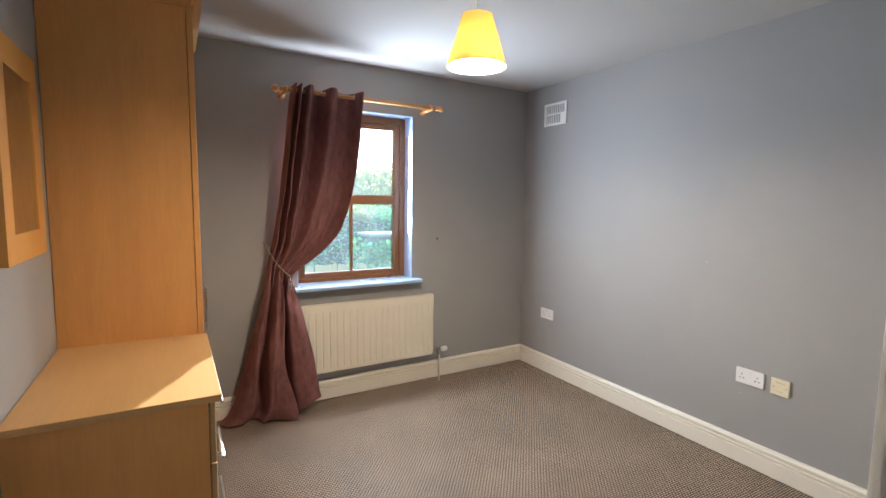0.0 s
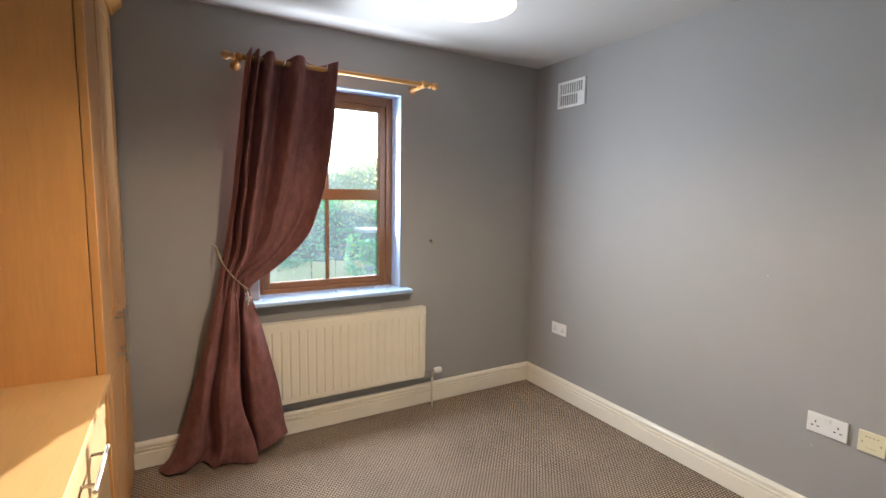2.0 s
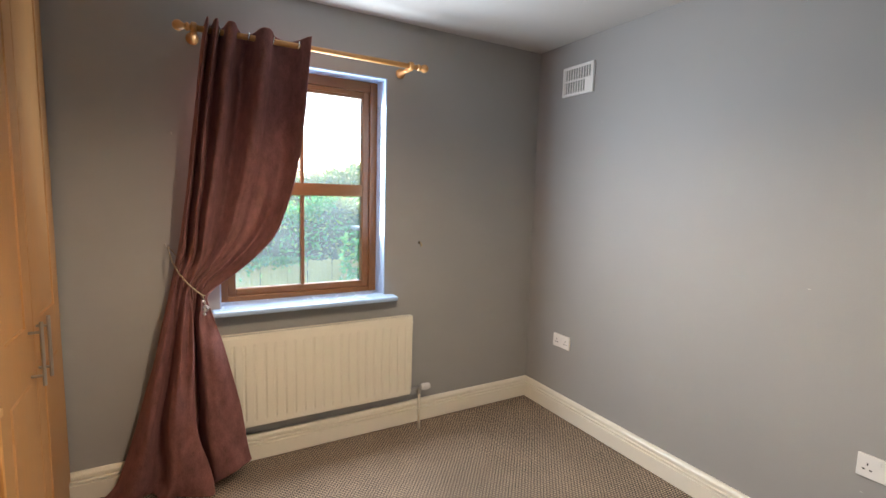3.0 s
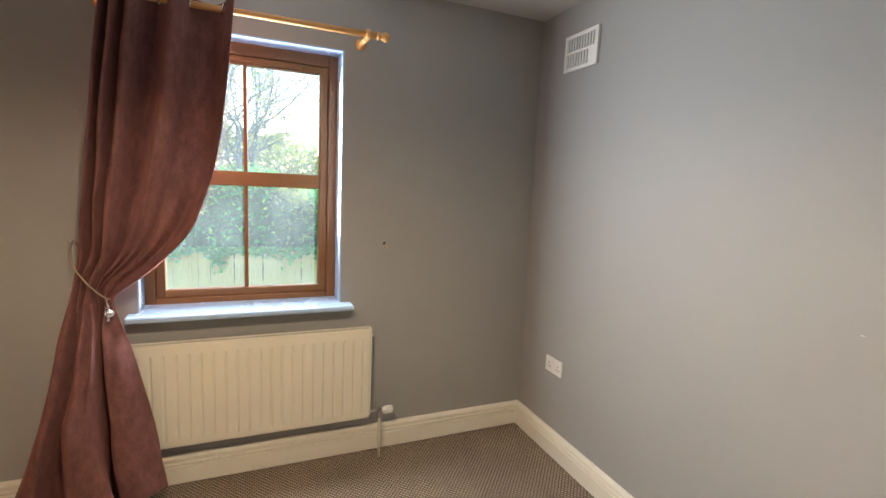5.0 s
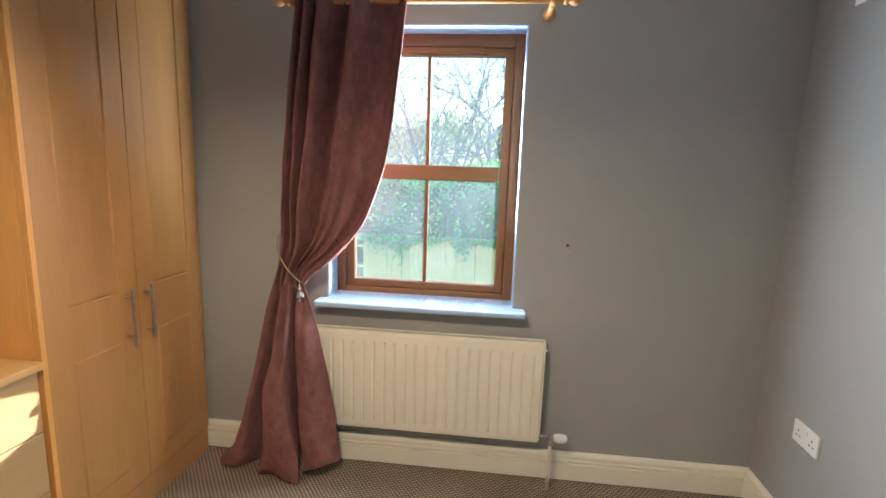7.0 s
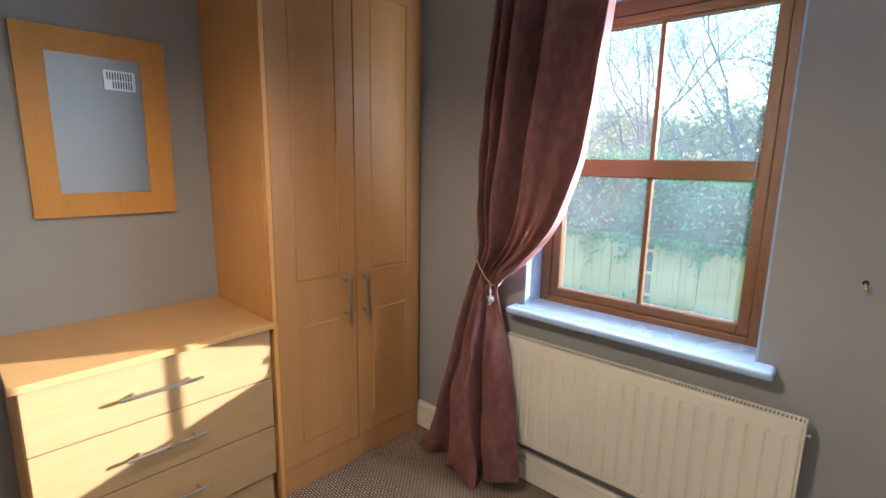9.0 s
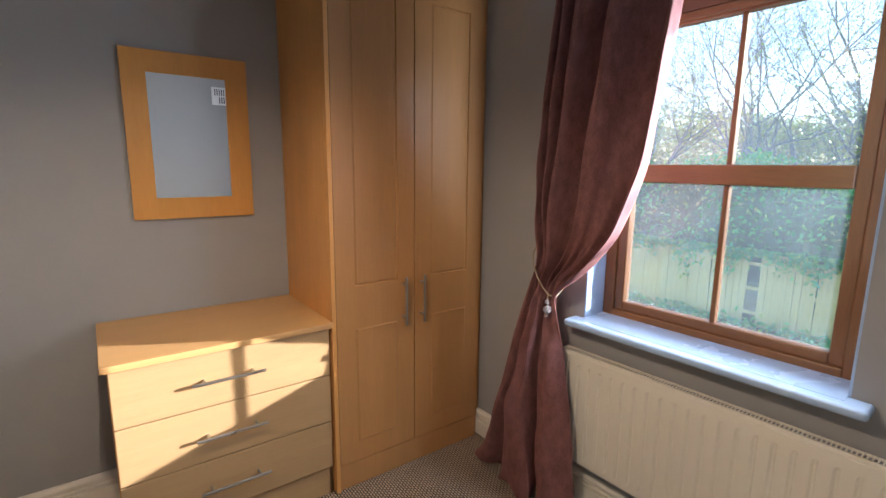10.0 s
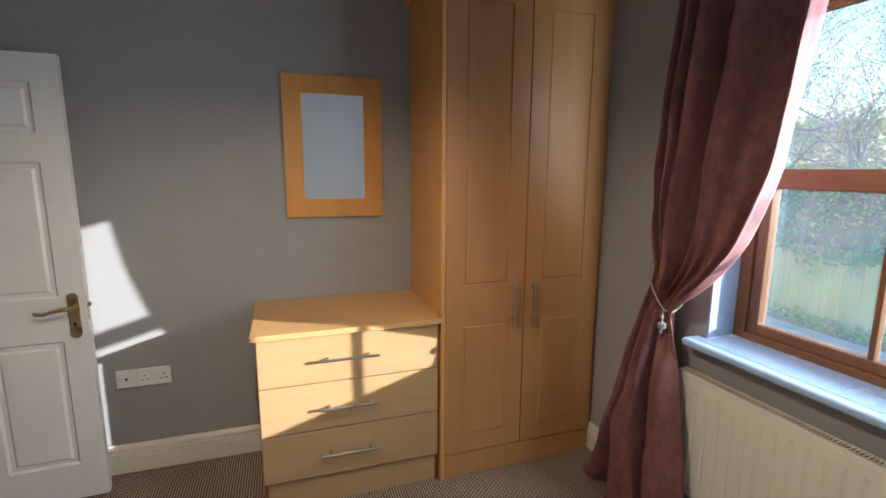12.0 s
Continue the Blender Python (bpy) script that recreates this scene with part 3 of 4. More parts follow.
# ---- wall mirror ----
mir = thing("wall_mirror", (XW, 2.705, 1.23), "rectangular mirror in a wide orange beech frame", "mirror")
MX = XW + 0.02
my0, my1, mz0, mz1 = 2.443, 2.922, 1.230, 1.920
gy0, gy1, gz0, gz1 = 2.530, 2.831, 1.320, 1.832
part("frame_stile", box(XW, MX, my0, gy0, mz0, mz1, 0.0006), MIRW, mir)
part("frame_stile", box(XW, MX, gy1, my1, mz0, mz1, 0.0006), MIRW, mir)
part("frame_rail", box(XW, MX, gy0, gy1, mz0, gz0, 0.0006), MIRW, mir)
part("frame_rail", box(XW, MX, gy0, gy1, gz1, mz1, 0.0006), MIRW, mir)
bm = box(XW + 0.003, MX - 0.004, gy0, gy1, gz0, gz1)
bmesh.ops.rotate(bm, verts=bm.verts, cent=(XW + 0.01, (gy0 + gy1) / 2, 1.58), matrix=Matrix.Rotation(radians(0.85), 3, 'Z'))
part("mirror_glass", bm, MIRROR, mir, "silvered mirror glass")

# ---- radiator ----
RX0, RX1, RF, RZ0, RZ1 = 0.944, 2.030, 3.916, 0.216, 0.710
rad = thing("radiator", (1.515, 3.93, RZ0), "cream enamelled panel radiator under the window sill", "radiator")


def ribbed_panel(y):
    bm = bmesh.new()
    pitch, n = 0.05, 21
    first = (RX0 + RX1) / 2 - pitch * (n - 1) / 2
    prof = [(RX0 + 0.006, 0.006), (RX0 + 0.012, 0)]
    for k in range(n):
        c = first + k * pitch
        prof += [(c - 0.0085, 0), (c - 0.0020, 1), (c + 0.0020, 1), (c + 0.0085, 0)]
    prof += [(RX1 - 0.012, 0), (RX1 - 0.006, 0.006)]
    rows = [(RZ0 + 0.004, 0.006, 0), (RZ0 + 0.010, 0, 0), (RZ0 + 0.032, 0, 0), (RZ0 + 0.046, 0, 1), (RZ1 - 0.062, 0, 1), (RZ1 - 0.048, 0, 0), (RZ1 - 0.014, 0, 0), (RZ1 - 0.006, 0.006, 0)]
    grid = []
    for z, back, groove in rows:
        line = []
        for x, g in prof:
            depth = back + (g * 0.0050 * groove if g == 1 else (g if g < 0.5 else 0))
            line.append(bm.verts.new((x, y + depth, z)))
        grid.append(line)
    for a, b in zip(grid, grid[1:]):
        for k in range(len(a) - 1):
            bm.faces.new((a[k], a[k + 1], b[k + 1], b[k]))
    box(RX0 + 0.006, RX1 - 0.006, y + 0.0105, y + 0.018, RZ0 + 0.004, RZ1 - 0.006, bm=bm)
    return bm


part("front_panel", ribbed_panel(RF), ENAMEL, rad)
part("back_panel", box(RX0 + 0.01, RX1 - 0.01, 3.948, 3.956, RZ0 + 0.01, RZ1 - 0.012, 0.003), ENAMEL, rad)
part("side_cover", box(RX0, RX0 + 0.006, RF + 0.003, 3.962, RZ0 + 0.02, RZ1, 0.002), ENAMEL, rad)
part("side_cover", box(RX1 - 0.006, RX1, RF + 0.003, 3.962, RZ0 + 0.02, RZ1, 0.002), ENAMEL, rad)
bm = box(RX0 + 0.006, RX1 - 0.006, RF + 0.001, RF + 0.005, RZ1 - 0.012, RZ1 + 0.001, 0.001)
box(RX0 + 0.006, RX1 - 0.006, 3.957, 3.962, RZ1 - 0.006, RZ1 + 0.001, 0.001, bm=bm)
for k in range(96):
    x = RX0 + 0.012 + k * (RX1 - RX0 - 0.024) / 95
    box(x - 0.0020, x + 0.0020, RF + 0.005, 3.957, RZ1 - 0.0040, RZ1 - 0.0015, bm=bm)
part("top_grille", bm, ENAMEL, rad, "slotted cream top grille")
# black box added to paint the shade seen through the grille
part("shade_core", box(RX0 + 0.02, RX1 - 0.02, RF + 0.0185, 3.947, RZ0 + 0.03, RZ1 - 0.020), BLACK, rad, "black core for the shade between the panels")
for x in (1.15, 1.88):
    part("wall_bracket", box(x - 0.02, x + 0.02, 3.956, YN, 0.55, 0.60), METAL, rad)
part("pipe", tube([(2.076, 3.90, -0.002), (2.076, 3.90, 0.12), (2.076, 3.905, 0.225), (2.076, 3.91, 0.258)], 0.0085, 12), ENAMEL, rad, "painted supply pipe", smooth=True)
bm = rod((RX1 - 0.004, 3.915, 0.258), (2.066, 3.912, 0.258), 0.011, sides=12)
rod((2.048, 3.914, 0.258), (2.062, 3.913, 0.258), 0.015, sides=6, bm=bm)
lathe([(0.010, 0.215), (0.014, 0.222), (0.014, 0.238), (0.011, 0.262)], (2.076, 3.91, 0.0), 'z', 14, bm)
rod((2.076, 3.91, 0.258), (2.096, 3.91, 0.258), 0.013, sides=12, bm=bm)
valve = part("valve", bm, METAL, rad, "nickel plated valve body")
bm = lathe([(0.014, 0.0), (0.017, 0.006), (0.019, 0.012), (0.019, 0.05), (0.017, 0.058), (0.008, 0.062)], (2.090, 3.91, 0.258), 'x', 24)
for k in range(12):
    a = 2 * math.pi * k / 12
    rod((2.104, 3.91 + 0.019 * math.cos(a), 0.258 + 0.019 * math.sin(a)), (2.138, 3.91 + 0.019 * math.cos(a), 0.258 + 0.019 * math.sin(a)), 0.002, sides=6, bm=bm)
part("valve_cap", bm, PLASTIC, valve, "white ribbed plastic cap")
part("bleed_valve", lathe([(0.004, 0.0), (0.004, 0.007), (0.006, 0.008), (0.006, 0.012)], (RX1, 3.940, RZ1 - 0.045), 'x', 10), PLASTIC, rad, "small white bleed cap")
on_north_wall(rad)

# ---- curtain pole, curtain, tieback ----
PY, PZ = 3.860, 2.128
pole = thing("curtain_pole", (1.47, PY, PZ), "turned pine curtain pole with ball finials", "curtain pole")
part("rod", rod((0.885, PY, PZ), (1.995, PY, PZ), 0.0135, sides=20), POLE, pole, smooth=True)
FIN = [(0.013, 0.0), (0.018, 0.004), (0.018, 0.012), (0.012, 0.017), (0.014, 0.024), (0.021, 0.034), (0.023, 0.044), (0.019, 0.056), (0.010, 0.064), (0.0, 0.066)]
part("finial", lathe(FIN, (1.995, PY, PZ), 'x'), POLE, pole, smooth=True)
part("finial", lathe(FIN, (0.885, PY, PZ), '-x'), POLE, pole, smooth=True)
for x in (0.902, 1.955):
    bm = lathe([(0.027, 0.0), (0.027, 0.008), (0.015, 0.02), (0.012, 0.06), (0.014, 0.125)], (x, YN, PZ - 0.012), '-y')
    lathe([(0.021, -0.011), (0.023, -0.008), (0.023, 0.008), (0.021, 0.011)], (x, PY, PZ), 'x', bm=bm)
    part("bracket", bm, POLE, pole, smooth=True)
on_north_wall(pole)


def along(table, s):
    for (s0, *a), (s1, *b) in zip(table, table[1:]):
        if s <= s1:
            k = (s - s0) / (s1 - s0)
            return [p + (q - p) * k for p, q in zip(a, b)]
    return list(table[-1][1:])


def smooth_along(table, s, w=0.02):
    vals = [along(table, min(1, max(0, s + d))) for d in (-w, -w / 2, 0, w / 2, w)]
    return [sum(v[i] for v in vals) / 5 for i in range(len(vals[0]))]


# down the cloth: share of length, then x, z, y of the outer edge, x, z, y of the inner edge, depth of the folds
HANG = [(0.0, 0.945, 2.172, 3.85, 1.395, 2.172, 3.85, 0.072), (0.15, 0.900, 1.83, 3.85, 1.362, 1.83, 3.845, 0.066), (0.30, 0.862, 1.49, 3.855, 1.312, 1.46, 3.835, 0.060),
        (0.40, 0.830, 1.27, 3.885, 1.215, 1.20, 3.845, 0.050), (0.45, 0.815, 1.16, 3.91, 1.06, 1.035, 3.87, 0.036), (0.49, 0.800, 1.07, 3.925, 0.91, 0.945, 3.90, 0.020),
        (0.55, 0.765, 0.93, 3.90, 0.945, 0.85, 3.895, 0.030), (0.65, 0.715, 0.71, 3.88, 1.0, 0.66, 3.88, 0.066), (0.80, 0.635, 0.38, 3.87, 1.06, 0.37, 3.875, 0.082),
        (0.95, 0.530, 0.07, 3.865, 1.095, 0.135, 3.865, 0.084), (1.0, 0.455, 0.006, 3.87, 1.105, 0.09, 3.86, 0.080)]
# each fold line: its share of the width at the pole, above the hem and at the hem, and how far it stands out above and below the tie
FOLDS = [(0.0, 0.0, 0.0, -0.7, -0.8), (0.020, 0.035, 0.05, 1.0, 0.2), (0.055, 0.12, 0.17, -0.8, 0.7), (0.10, 0.215, 0.32, 1.0, -0.5), (0.155, 0.28, 0.41, -0.8, 0.8), (0.23, 0.405, 0.50, 1.0, 1.2), (0.395, 0.505, 0.69, -1.25, 1.0),
         (0.54, 0.53, 0.60, 1.0, -0.6), (0.69, 0.57, 0.66, -0.45, -1.1), (0.85, 0.63, 0.72, -0.75, 0.45), (1.0, 0.81, 0.86, 0.9, 0.6), (0.965, 1.0, 1.0, -0.4, 0.05)]


def ease(a, b, v):
    k = max(0.0, min(1.0, (v - a) / (b - a)))
    return k * k * (3 - 2 * k)


def spline(vals, u):
    """A smooth line through evenly spaced values."""
    i = min(len(vals) - 2, int(u))
    k = u - i
    p0, p1, p2, p3 = vals[max(0, i - 1)], vals[i], vals[i + 1], vals[min(len(vals) - 1, i + 2)]
    return p1 + 0.5 * k * (p2 - p0 + k * (2 * p0 - 5 * p1 + 4 * p2 - p3 + k * (3 * (p1 - p2) + p3 - p0)))


def curtain_cloth():
    bm = bmesh.new()
    n = len(FOLDS) - 1
    per, ns = 15, 170
    grid = []
    for j in range(ns + 1):
        s = j / ns
        xl, zl, yl, xr, zr, yr, amp = smooth_along(HANG, s)
        tied = math.exp(-((s - 0.49) / 0.07) ** 2)
        low, hem = ease(0.44, 0.58, s), ease(0.76, 1.0, s)
        share, out = [], []
        for k, (wt, wm, wh, ot, ol) in enumerate(FOLDS):
            w = wt * (1 - low) + (wm + (wh - wm) * hem) * low
            share.append(w + (k / n - w) * tied * 0.8)
            out.append(ot * (1 - low) + ol * low + (0.8 if k % 2 else -0.5) * tied)
        row = []
        for i in range(n * per + 1):
            v = i / per
            w, o = spline(share, v), spline(out, v)
            if o > 0:
                o = 1.15 * math.tanh(1.35 * o)
            u = v / n
            q = Vector((u * 3.1, s * 5.0, 2.7))
            soft = 1 - ease(0.0, 0.3, 0.3 - s) * 0.7
            x = xl + (xr - xl) * w
            y = yl + (yr - yl) * u - amp * o
            # slack cloth swags towards the tie; the lower folds are crumpled
            y -= 0.010 * math.sin(15 * u - 13 * s + 0.6) * ease(0.15, 0.4, s) * (1 - low)
            y -= soft * ((0.014 + 0.012 * low) * noise.noise(q) + 0.013 * noise.noise(q * 2.7) + 0.006 * noise.noise(Vector((u * 26, s * 9, 5.0))))
            x += soft * 0.008 * noise.noise(q * 1.9 + Vector((9, 0, 0)))
            fullness = math.exp(-((v - 4.6) / 1.1) ** 2 - ((s - 0.76) / 0.05) ** 2)
            y -= 0.028 * fullness
            # pleats gathered in the cord
            y -= 0.006 * math.sin(2 * math.pi * 9 * u) * math.exp(-((s - 0.51) / 0.06) ** 2)
            y -= 0.016 * math.sin(2 * math.pi * 7.5 * u + 2.0 * s) * ease(0.49, 0.56, s) * (1 - ease(0.62, 0.82, s)) * math.exp(-((u - 0.42) / 0.28) ** 2)
            # slack creases from the tie out to the hanging edge
            swag = ease(0.22, 0.40, s) * (1 - ease(0.47, 0.53, s))
            y += swag * (0.034 * math.exp(-((u - 0.82) / 0.045) ** 2) + 0.026 * math.exp(-((u - 0.64) / 0.04) ** 2))
            y -= 0.021 * math.sin(2 * math.pi * 5.2 * u + 2.5 * s + 0.8) * ease(0.10, 0.36, s) * (1 - ease(0.46, 0.53, s)) * ease(0.35, 0.6, u)
            z = zl + (zr - zl) * (u * (1 - hem) + hem * ease(8.0, 11.0, v))
            if s > 0.86:
                k = (s - 0.86) / 0.14
                toe = math.exp(-((v - 5.6) / 0.8) ** 2)
                y -= k * k * (0.030 * toe + 0.022 * math.sin(2.2 * v + 0.5) * (v < 8.2))
                x += 0.03 * k * toe
                z = max(0.005 + 0.002 * (i % 2), z + 0.010 * k * noise.noise(Vector((v * 1.7, s * 9, 0))))
            if s < 0.03:
                z += 0.004 * math.tanh(o)
            limit = 3.965 if not (x > 0.93 and z < 0.76) else 3.905
            row.append(bm.verts.new((x, min(y, limit), z)))
        grid.append(row)
    for r0, r1 in zip(grid, grid[1:]):
        for i in range(n * per):
            bm.faces.new((r0[i], r0[i + 1], r1[i + 1], r1[i]))
    return bm


curtain = thing("curtain", (1.0, 3.88, 0.0), "mauve brown suede curtain held back and trailing on the carpet", "curtain")
cloth = part("cloth", curtain_cloth(), CLOTH, curtain, smooth=True)
th = cloth.modifiers.new("thickness", 'SOLIDIFY')
th.thickness = 0.003
for x in (0.957, 0.978, 1.003, 1.033, 1.125, 1.232, 1.350):
    bm = bmesh.new()
    r = 0.021
    tube([(x + 0.004 * math.sin(t * math.pi / 8), PY - r * math.cos(t * math.pi / 8), PZ + r * math.sin(t * math.pi / 8)) for t in range(17)], 0.0042, 8, bm)
    part("eyelet", bm, CHROME, curtain, "chrome eyelet ring", smooth=True)
on_north_wall(curtain)
tie = thing("curtain_tieback", (0.90, 3.80, 0.97), "pale cord tieback with a cut glass bead", "tieback")
part("cord", tube([(0.772, 3.985, 1.160), (0.778, 3.93, 1.135), (0.790, 3.888, 1.095), (0.812, 3.868, 1.05), (0.845, 3.860, 1.003), (0.880, 3.858, 0.965), (0.908, 3.862, 0.940), (0.926, 3.885, 0.932), (0.915, 3.94, 0.95), (0.85, 3.98, 1.06), (0.772, 3.988, 1.163)], 0.0034, 8), CORD, tie, smooth=True)
for bx, by, bz, br in ((0.908, 3.852, 0.912, 0.010), (0.916, 3.846, 0.882, 0.019), (0.910, 3.848, 0.855, 0.009)):
    bm = bmesh.new()
    bmesh.ops.create_icosphere(bm, subdivisions=1, radius=br, matrix=Matrix.Translation((bx, by, bz)))
    part("bead", bm, CRYSTAL, tie, "cut glass bead")
part("bead_cord", tube([(0.906, 3.860, 0.942), (0.908, 3.853, 0.925), (0.916, 3.847, 0.89), (0.910, 3.848, 0.850)], 0.0022, 8), CORD, tie)
on_north_wall(tie)
hook = thing("wall_hook", (0.772, YN, 1.16), "small metal tieback hook in the wall", "hook")
part("hook", tube([(0.772, YN + 0.004, 1.158), (0.772, 3.982, 1.158), (0.765, 3.974, 1.163), (0.761, 3.978, 1.175)], 0.003, 8), METAL, hook)
on_north_wall(hook)
h2 = thing("wall_hook", (0.806, YN, 1.68), "small metal curtain hook in the wall", "hook")
part("hook", tube([(0.806, YN + 0.004, 1.68), (0.806, 3.985, 1.68), (0.804, 3.98, 1.688)], 0.0025, 8), METAL, h2)
on_north_wall(h2)
scr = thing("wall_screw", (2.103, YN, 1.133), "old brass screw hook standing out of the wall", "screw")
part("screw", tube([(2.103, YN + 0.004, 1.14), (2.103, 3.982, 1.14), (2.107, 3.976, 1.128), (2.103, 3.978, 1.118)], [0.003, 0.003, 0.0045, 0.003], 8), BRASS, scr)
part("plug", rod((2.103, YN - 0.001, 1.142), (2.103, YN + 0.003, 1.142), 0.008, sides=12), BLACK, scr)
on_north_wall(scr)

# ---- pendant lamp ----
LX, LY, LZ = 1.379, 2.343, 1.993
lamp = thing("pendant_lamp", (LX, LY, H), "ceiling pendant with a tapered yellow fabric shade, lit", "pendant lamp")
part("ceiling_rose", lathe([(0.03, -0.03), (0.045, -0.02), (0.05, 0.0)], (LX, LY, H), 'z'), PLASTIC, lamp, smooth=True)
part("flex", rod((LX, LY, LZ + 0.19), (LX, LY, H - 0.02), 0.0035, sides=8), PLASTIC, lamp)
bm = bmesh.new()
R0, R1, SH = 0.124, 0.062, 0.205
rings = []
for r, h in ((R0, 0), (R0 - (R0 - R1) * 0.03, 0.008), (R1 + (R0 - R1) * 0.03, SH - 0.008), (R1, SH)):
    rings.append([bm.verts.new((LX + r * math.cos(2 * math.pi * k / 48), LY + r * math.sin(2 * math.pi * k / 48), LZ + h)) for k in range(48)])
for a, b in zip(rings, rings[1:]):
    for k in range(48):
        bm.faces.new((a[k], a[(k + 1) % 48], b[(k + 1) % 48], b[k]))
sh = part("shade", bm, SHADE, lamp, "tapered yellow fabric shade", smooth=True)
bm = bmesh.new()
lo = [bm.verts.new((LX + (R0 - 0.004) * math.cos(2 * math.pi * k / 48), LY + (R0 - 0.004) * math.sin(2 * math.pi * k / 48), LZ + 0.002)) for k in range(48)]
hi = [bm.verts.new((LX + (R1 - 0.004) * math.cos(2 * math.pi * k / 48), LY + (R1 - 0.004) * math.sin(2 * math.pi * k / 48), LZ + SH - 0.002)) for k in range(48)]
for k in range(48):
    bm.faces.new((lo[k], lo[(k + 1) % 48], hi[(k + 1) % 48], hi[k]))
# unseen cap added across the top opening to keep bulb light off the ceiling
cap = [bm.verts.new((LX + 0.016 * math.cos(2 * math.pi * k / 48), LY + 0.016 * math.sin(2 * math.pi * k / 48), LZ + SH - 0.012)) for k in range(48)]
for k in range(48):
    bm.faces.new((hi[k], hi[(k + 1) % 48], cap[(k + 1) % 48], cap[k]))
part("lining", bm, LINING, sh, "white inner lining with an added cap over the top", smooth=True)
md = sh.modifiers.new("thickness", 'SOLIDIFY')
md.thickness = 0.0015
# holder's collar is widened to block the bulb's upward light
bm = lathe([(0.026, LZ + 0.10), (0.032, LZ + 0.105), (0.032, LZ + 0.13), (0.018, LZ + 0.14), (0.018, LZ + 0.18), (0.008, LZ + 0.195)], (LX, LY, 0), 'z', 16)
for k in range(3):
    a = 2 * math.pi * k / 3
    rod((LX, LY, LZ + 0.15), (LX + R1 * 1.2 * math.cos(a), LY + R1 * 1.2 * math.sin(a), LZ + SH - 0.04), 0.002, sides=6, bm=bm)
part("lamp_holder", bm, PLASTIC, lamp, smooth=True)
bm = lathe([(0.012, LZ + 0.10), (0.016, LZ + 0.085), (0.03, LZ + 0.06), (0.033, LZ + 0.042), (0.028, LZ + 0.024), (0.014, LZ + 0.012), (0.0, LZ + 0.010)], (LX, LY, 0), 'z', 24)
part("bulb", bm, BULB, lamp, "glowing warm bulb", smooth=True)

# ---- sockets, plate, vent ----


def wall_plate(name, x, y0, y1, z0, z1, side, label, category, pins, switches=(), mat_=None, group=""):
    """A face plate on the wall x; side: the way it faces. pins: (y, z) of the centres of three-pin outlets."""
    m_ = mat_ or PLASTIC
    t = thing(name, (x, (y0 + y1) / 2, (z0 + z1) / 2), label, category, group)
    a, b = sorted((x, x + side * 0.011))
    part("plate", box(a, b, y0, y1, z0, z1, 0.0025), m_, t)
    f = x + side * 0.011
    for y, z in pins:
        for dy, dz, w, h in ((0, 0.011, 0.0022, 0.0042), (-0.0105, -0.009, 0.0042, 0.0022), (0.0105, -0.009, 0.0042, 0.0022)):
            a, b = sorted((f - side * 0.001, f + side * 0.0008))
            part("pin_hole", box(a, b, y + dy - w, y + dy + w, z + dz - h, z + dz + h), BLACK, t)
    for y, z in switches:
        a, b = sorted((f - side * 0.001, f + side * 0.004))
        part("rocker", box(a, b, y - 0.0055, y + 0.0055, z - 0.009, z + 0.009, 0.0015), m_, t)
    return t


sa = wall_plate("wall_socket", XE, 3.572, 3.719, 0.460, 0.545, -1, "white double wall socket near the corner", "socket", ((3.605, 0.500), (3.686, 0.500)), ((3.638, 0.528), (3.653, 0.528)), group="double sockets")
sb = wall_plate("wall_socket", XE, 1.934, 2.080, 0.457, 0.542, -1, "white double wall socket beside a cream plate", "socket", ((1.967, 0.497), (2.048, 0.497)), ((2.000, 0.525), (2.015, 0.525)), group="double sockets")
yp = wall_plate("blank_plate", XE, 1.812, 1.900, 0.452, 0.539, -1, "yellowed cream cable outlet plate", "wall plate", (), mat_=YPLASTIC)
for dy, dz, w, h in ((0.03, 0, 0.0035, 0.0035), (-0.03, 0, 0.0035, 0.0035)):
    part("screw", box(XE - 0.0118, XE - 0.010, 1.856 + dy - w, 1.856 + dy + w, 0.495 + dz - h, 0.495 + dz + h, 0.001), METAL, yp)
for dy in (-0.018, -0.006, 0.006, 0.018):
    part("embossed_mark", box(XE - 0.0116, XE - 0.010, 1.856 + dy - 0.004, 1.856 + dy + 0.004, 0.518, 0.521), CORD, yp)
for dy in (-0.012, 0.0, 0.012):
    part("embossed_mark", box(XE - 0.0116, XE - 0.010, 1.856 + dy - 0.004, 1.856 + dy + 0.004, 0.473, 0.475), CORD, yp)
sc = wall_plate("wall_socket", XW, 1.724, 1.868, 0.438, 0.524, 1, "white double wall socket near the chest", "socket", ((1.756, 0.479), (1.837, 0.479)), ((1.789, 0.507), (1.804, 0.507)), group="double sockets")
aer = wall_plate("aerial_socket", XW, 1.637, 1.722, 0.438, 0.524, 1, "white single aerial outlet plate", "socket", ())
part("outlet", lathe([(0.006, 0.0), (0.006, 0.0135), (0.004, 0.0135)], (XW, 1.680, 0.481), 'x', 14), BLACK, aer)
for dy in (-0.03, 0.03):
    part("screw", rod((XW + 0.010, 1.680 + dy, 0.481), (XW + 0.0118, 1.680 + dy, 0.481), 0.003, sides=10), METAL, aer)

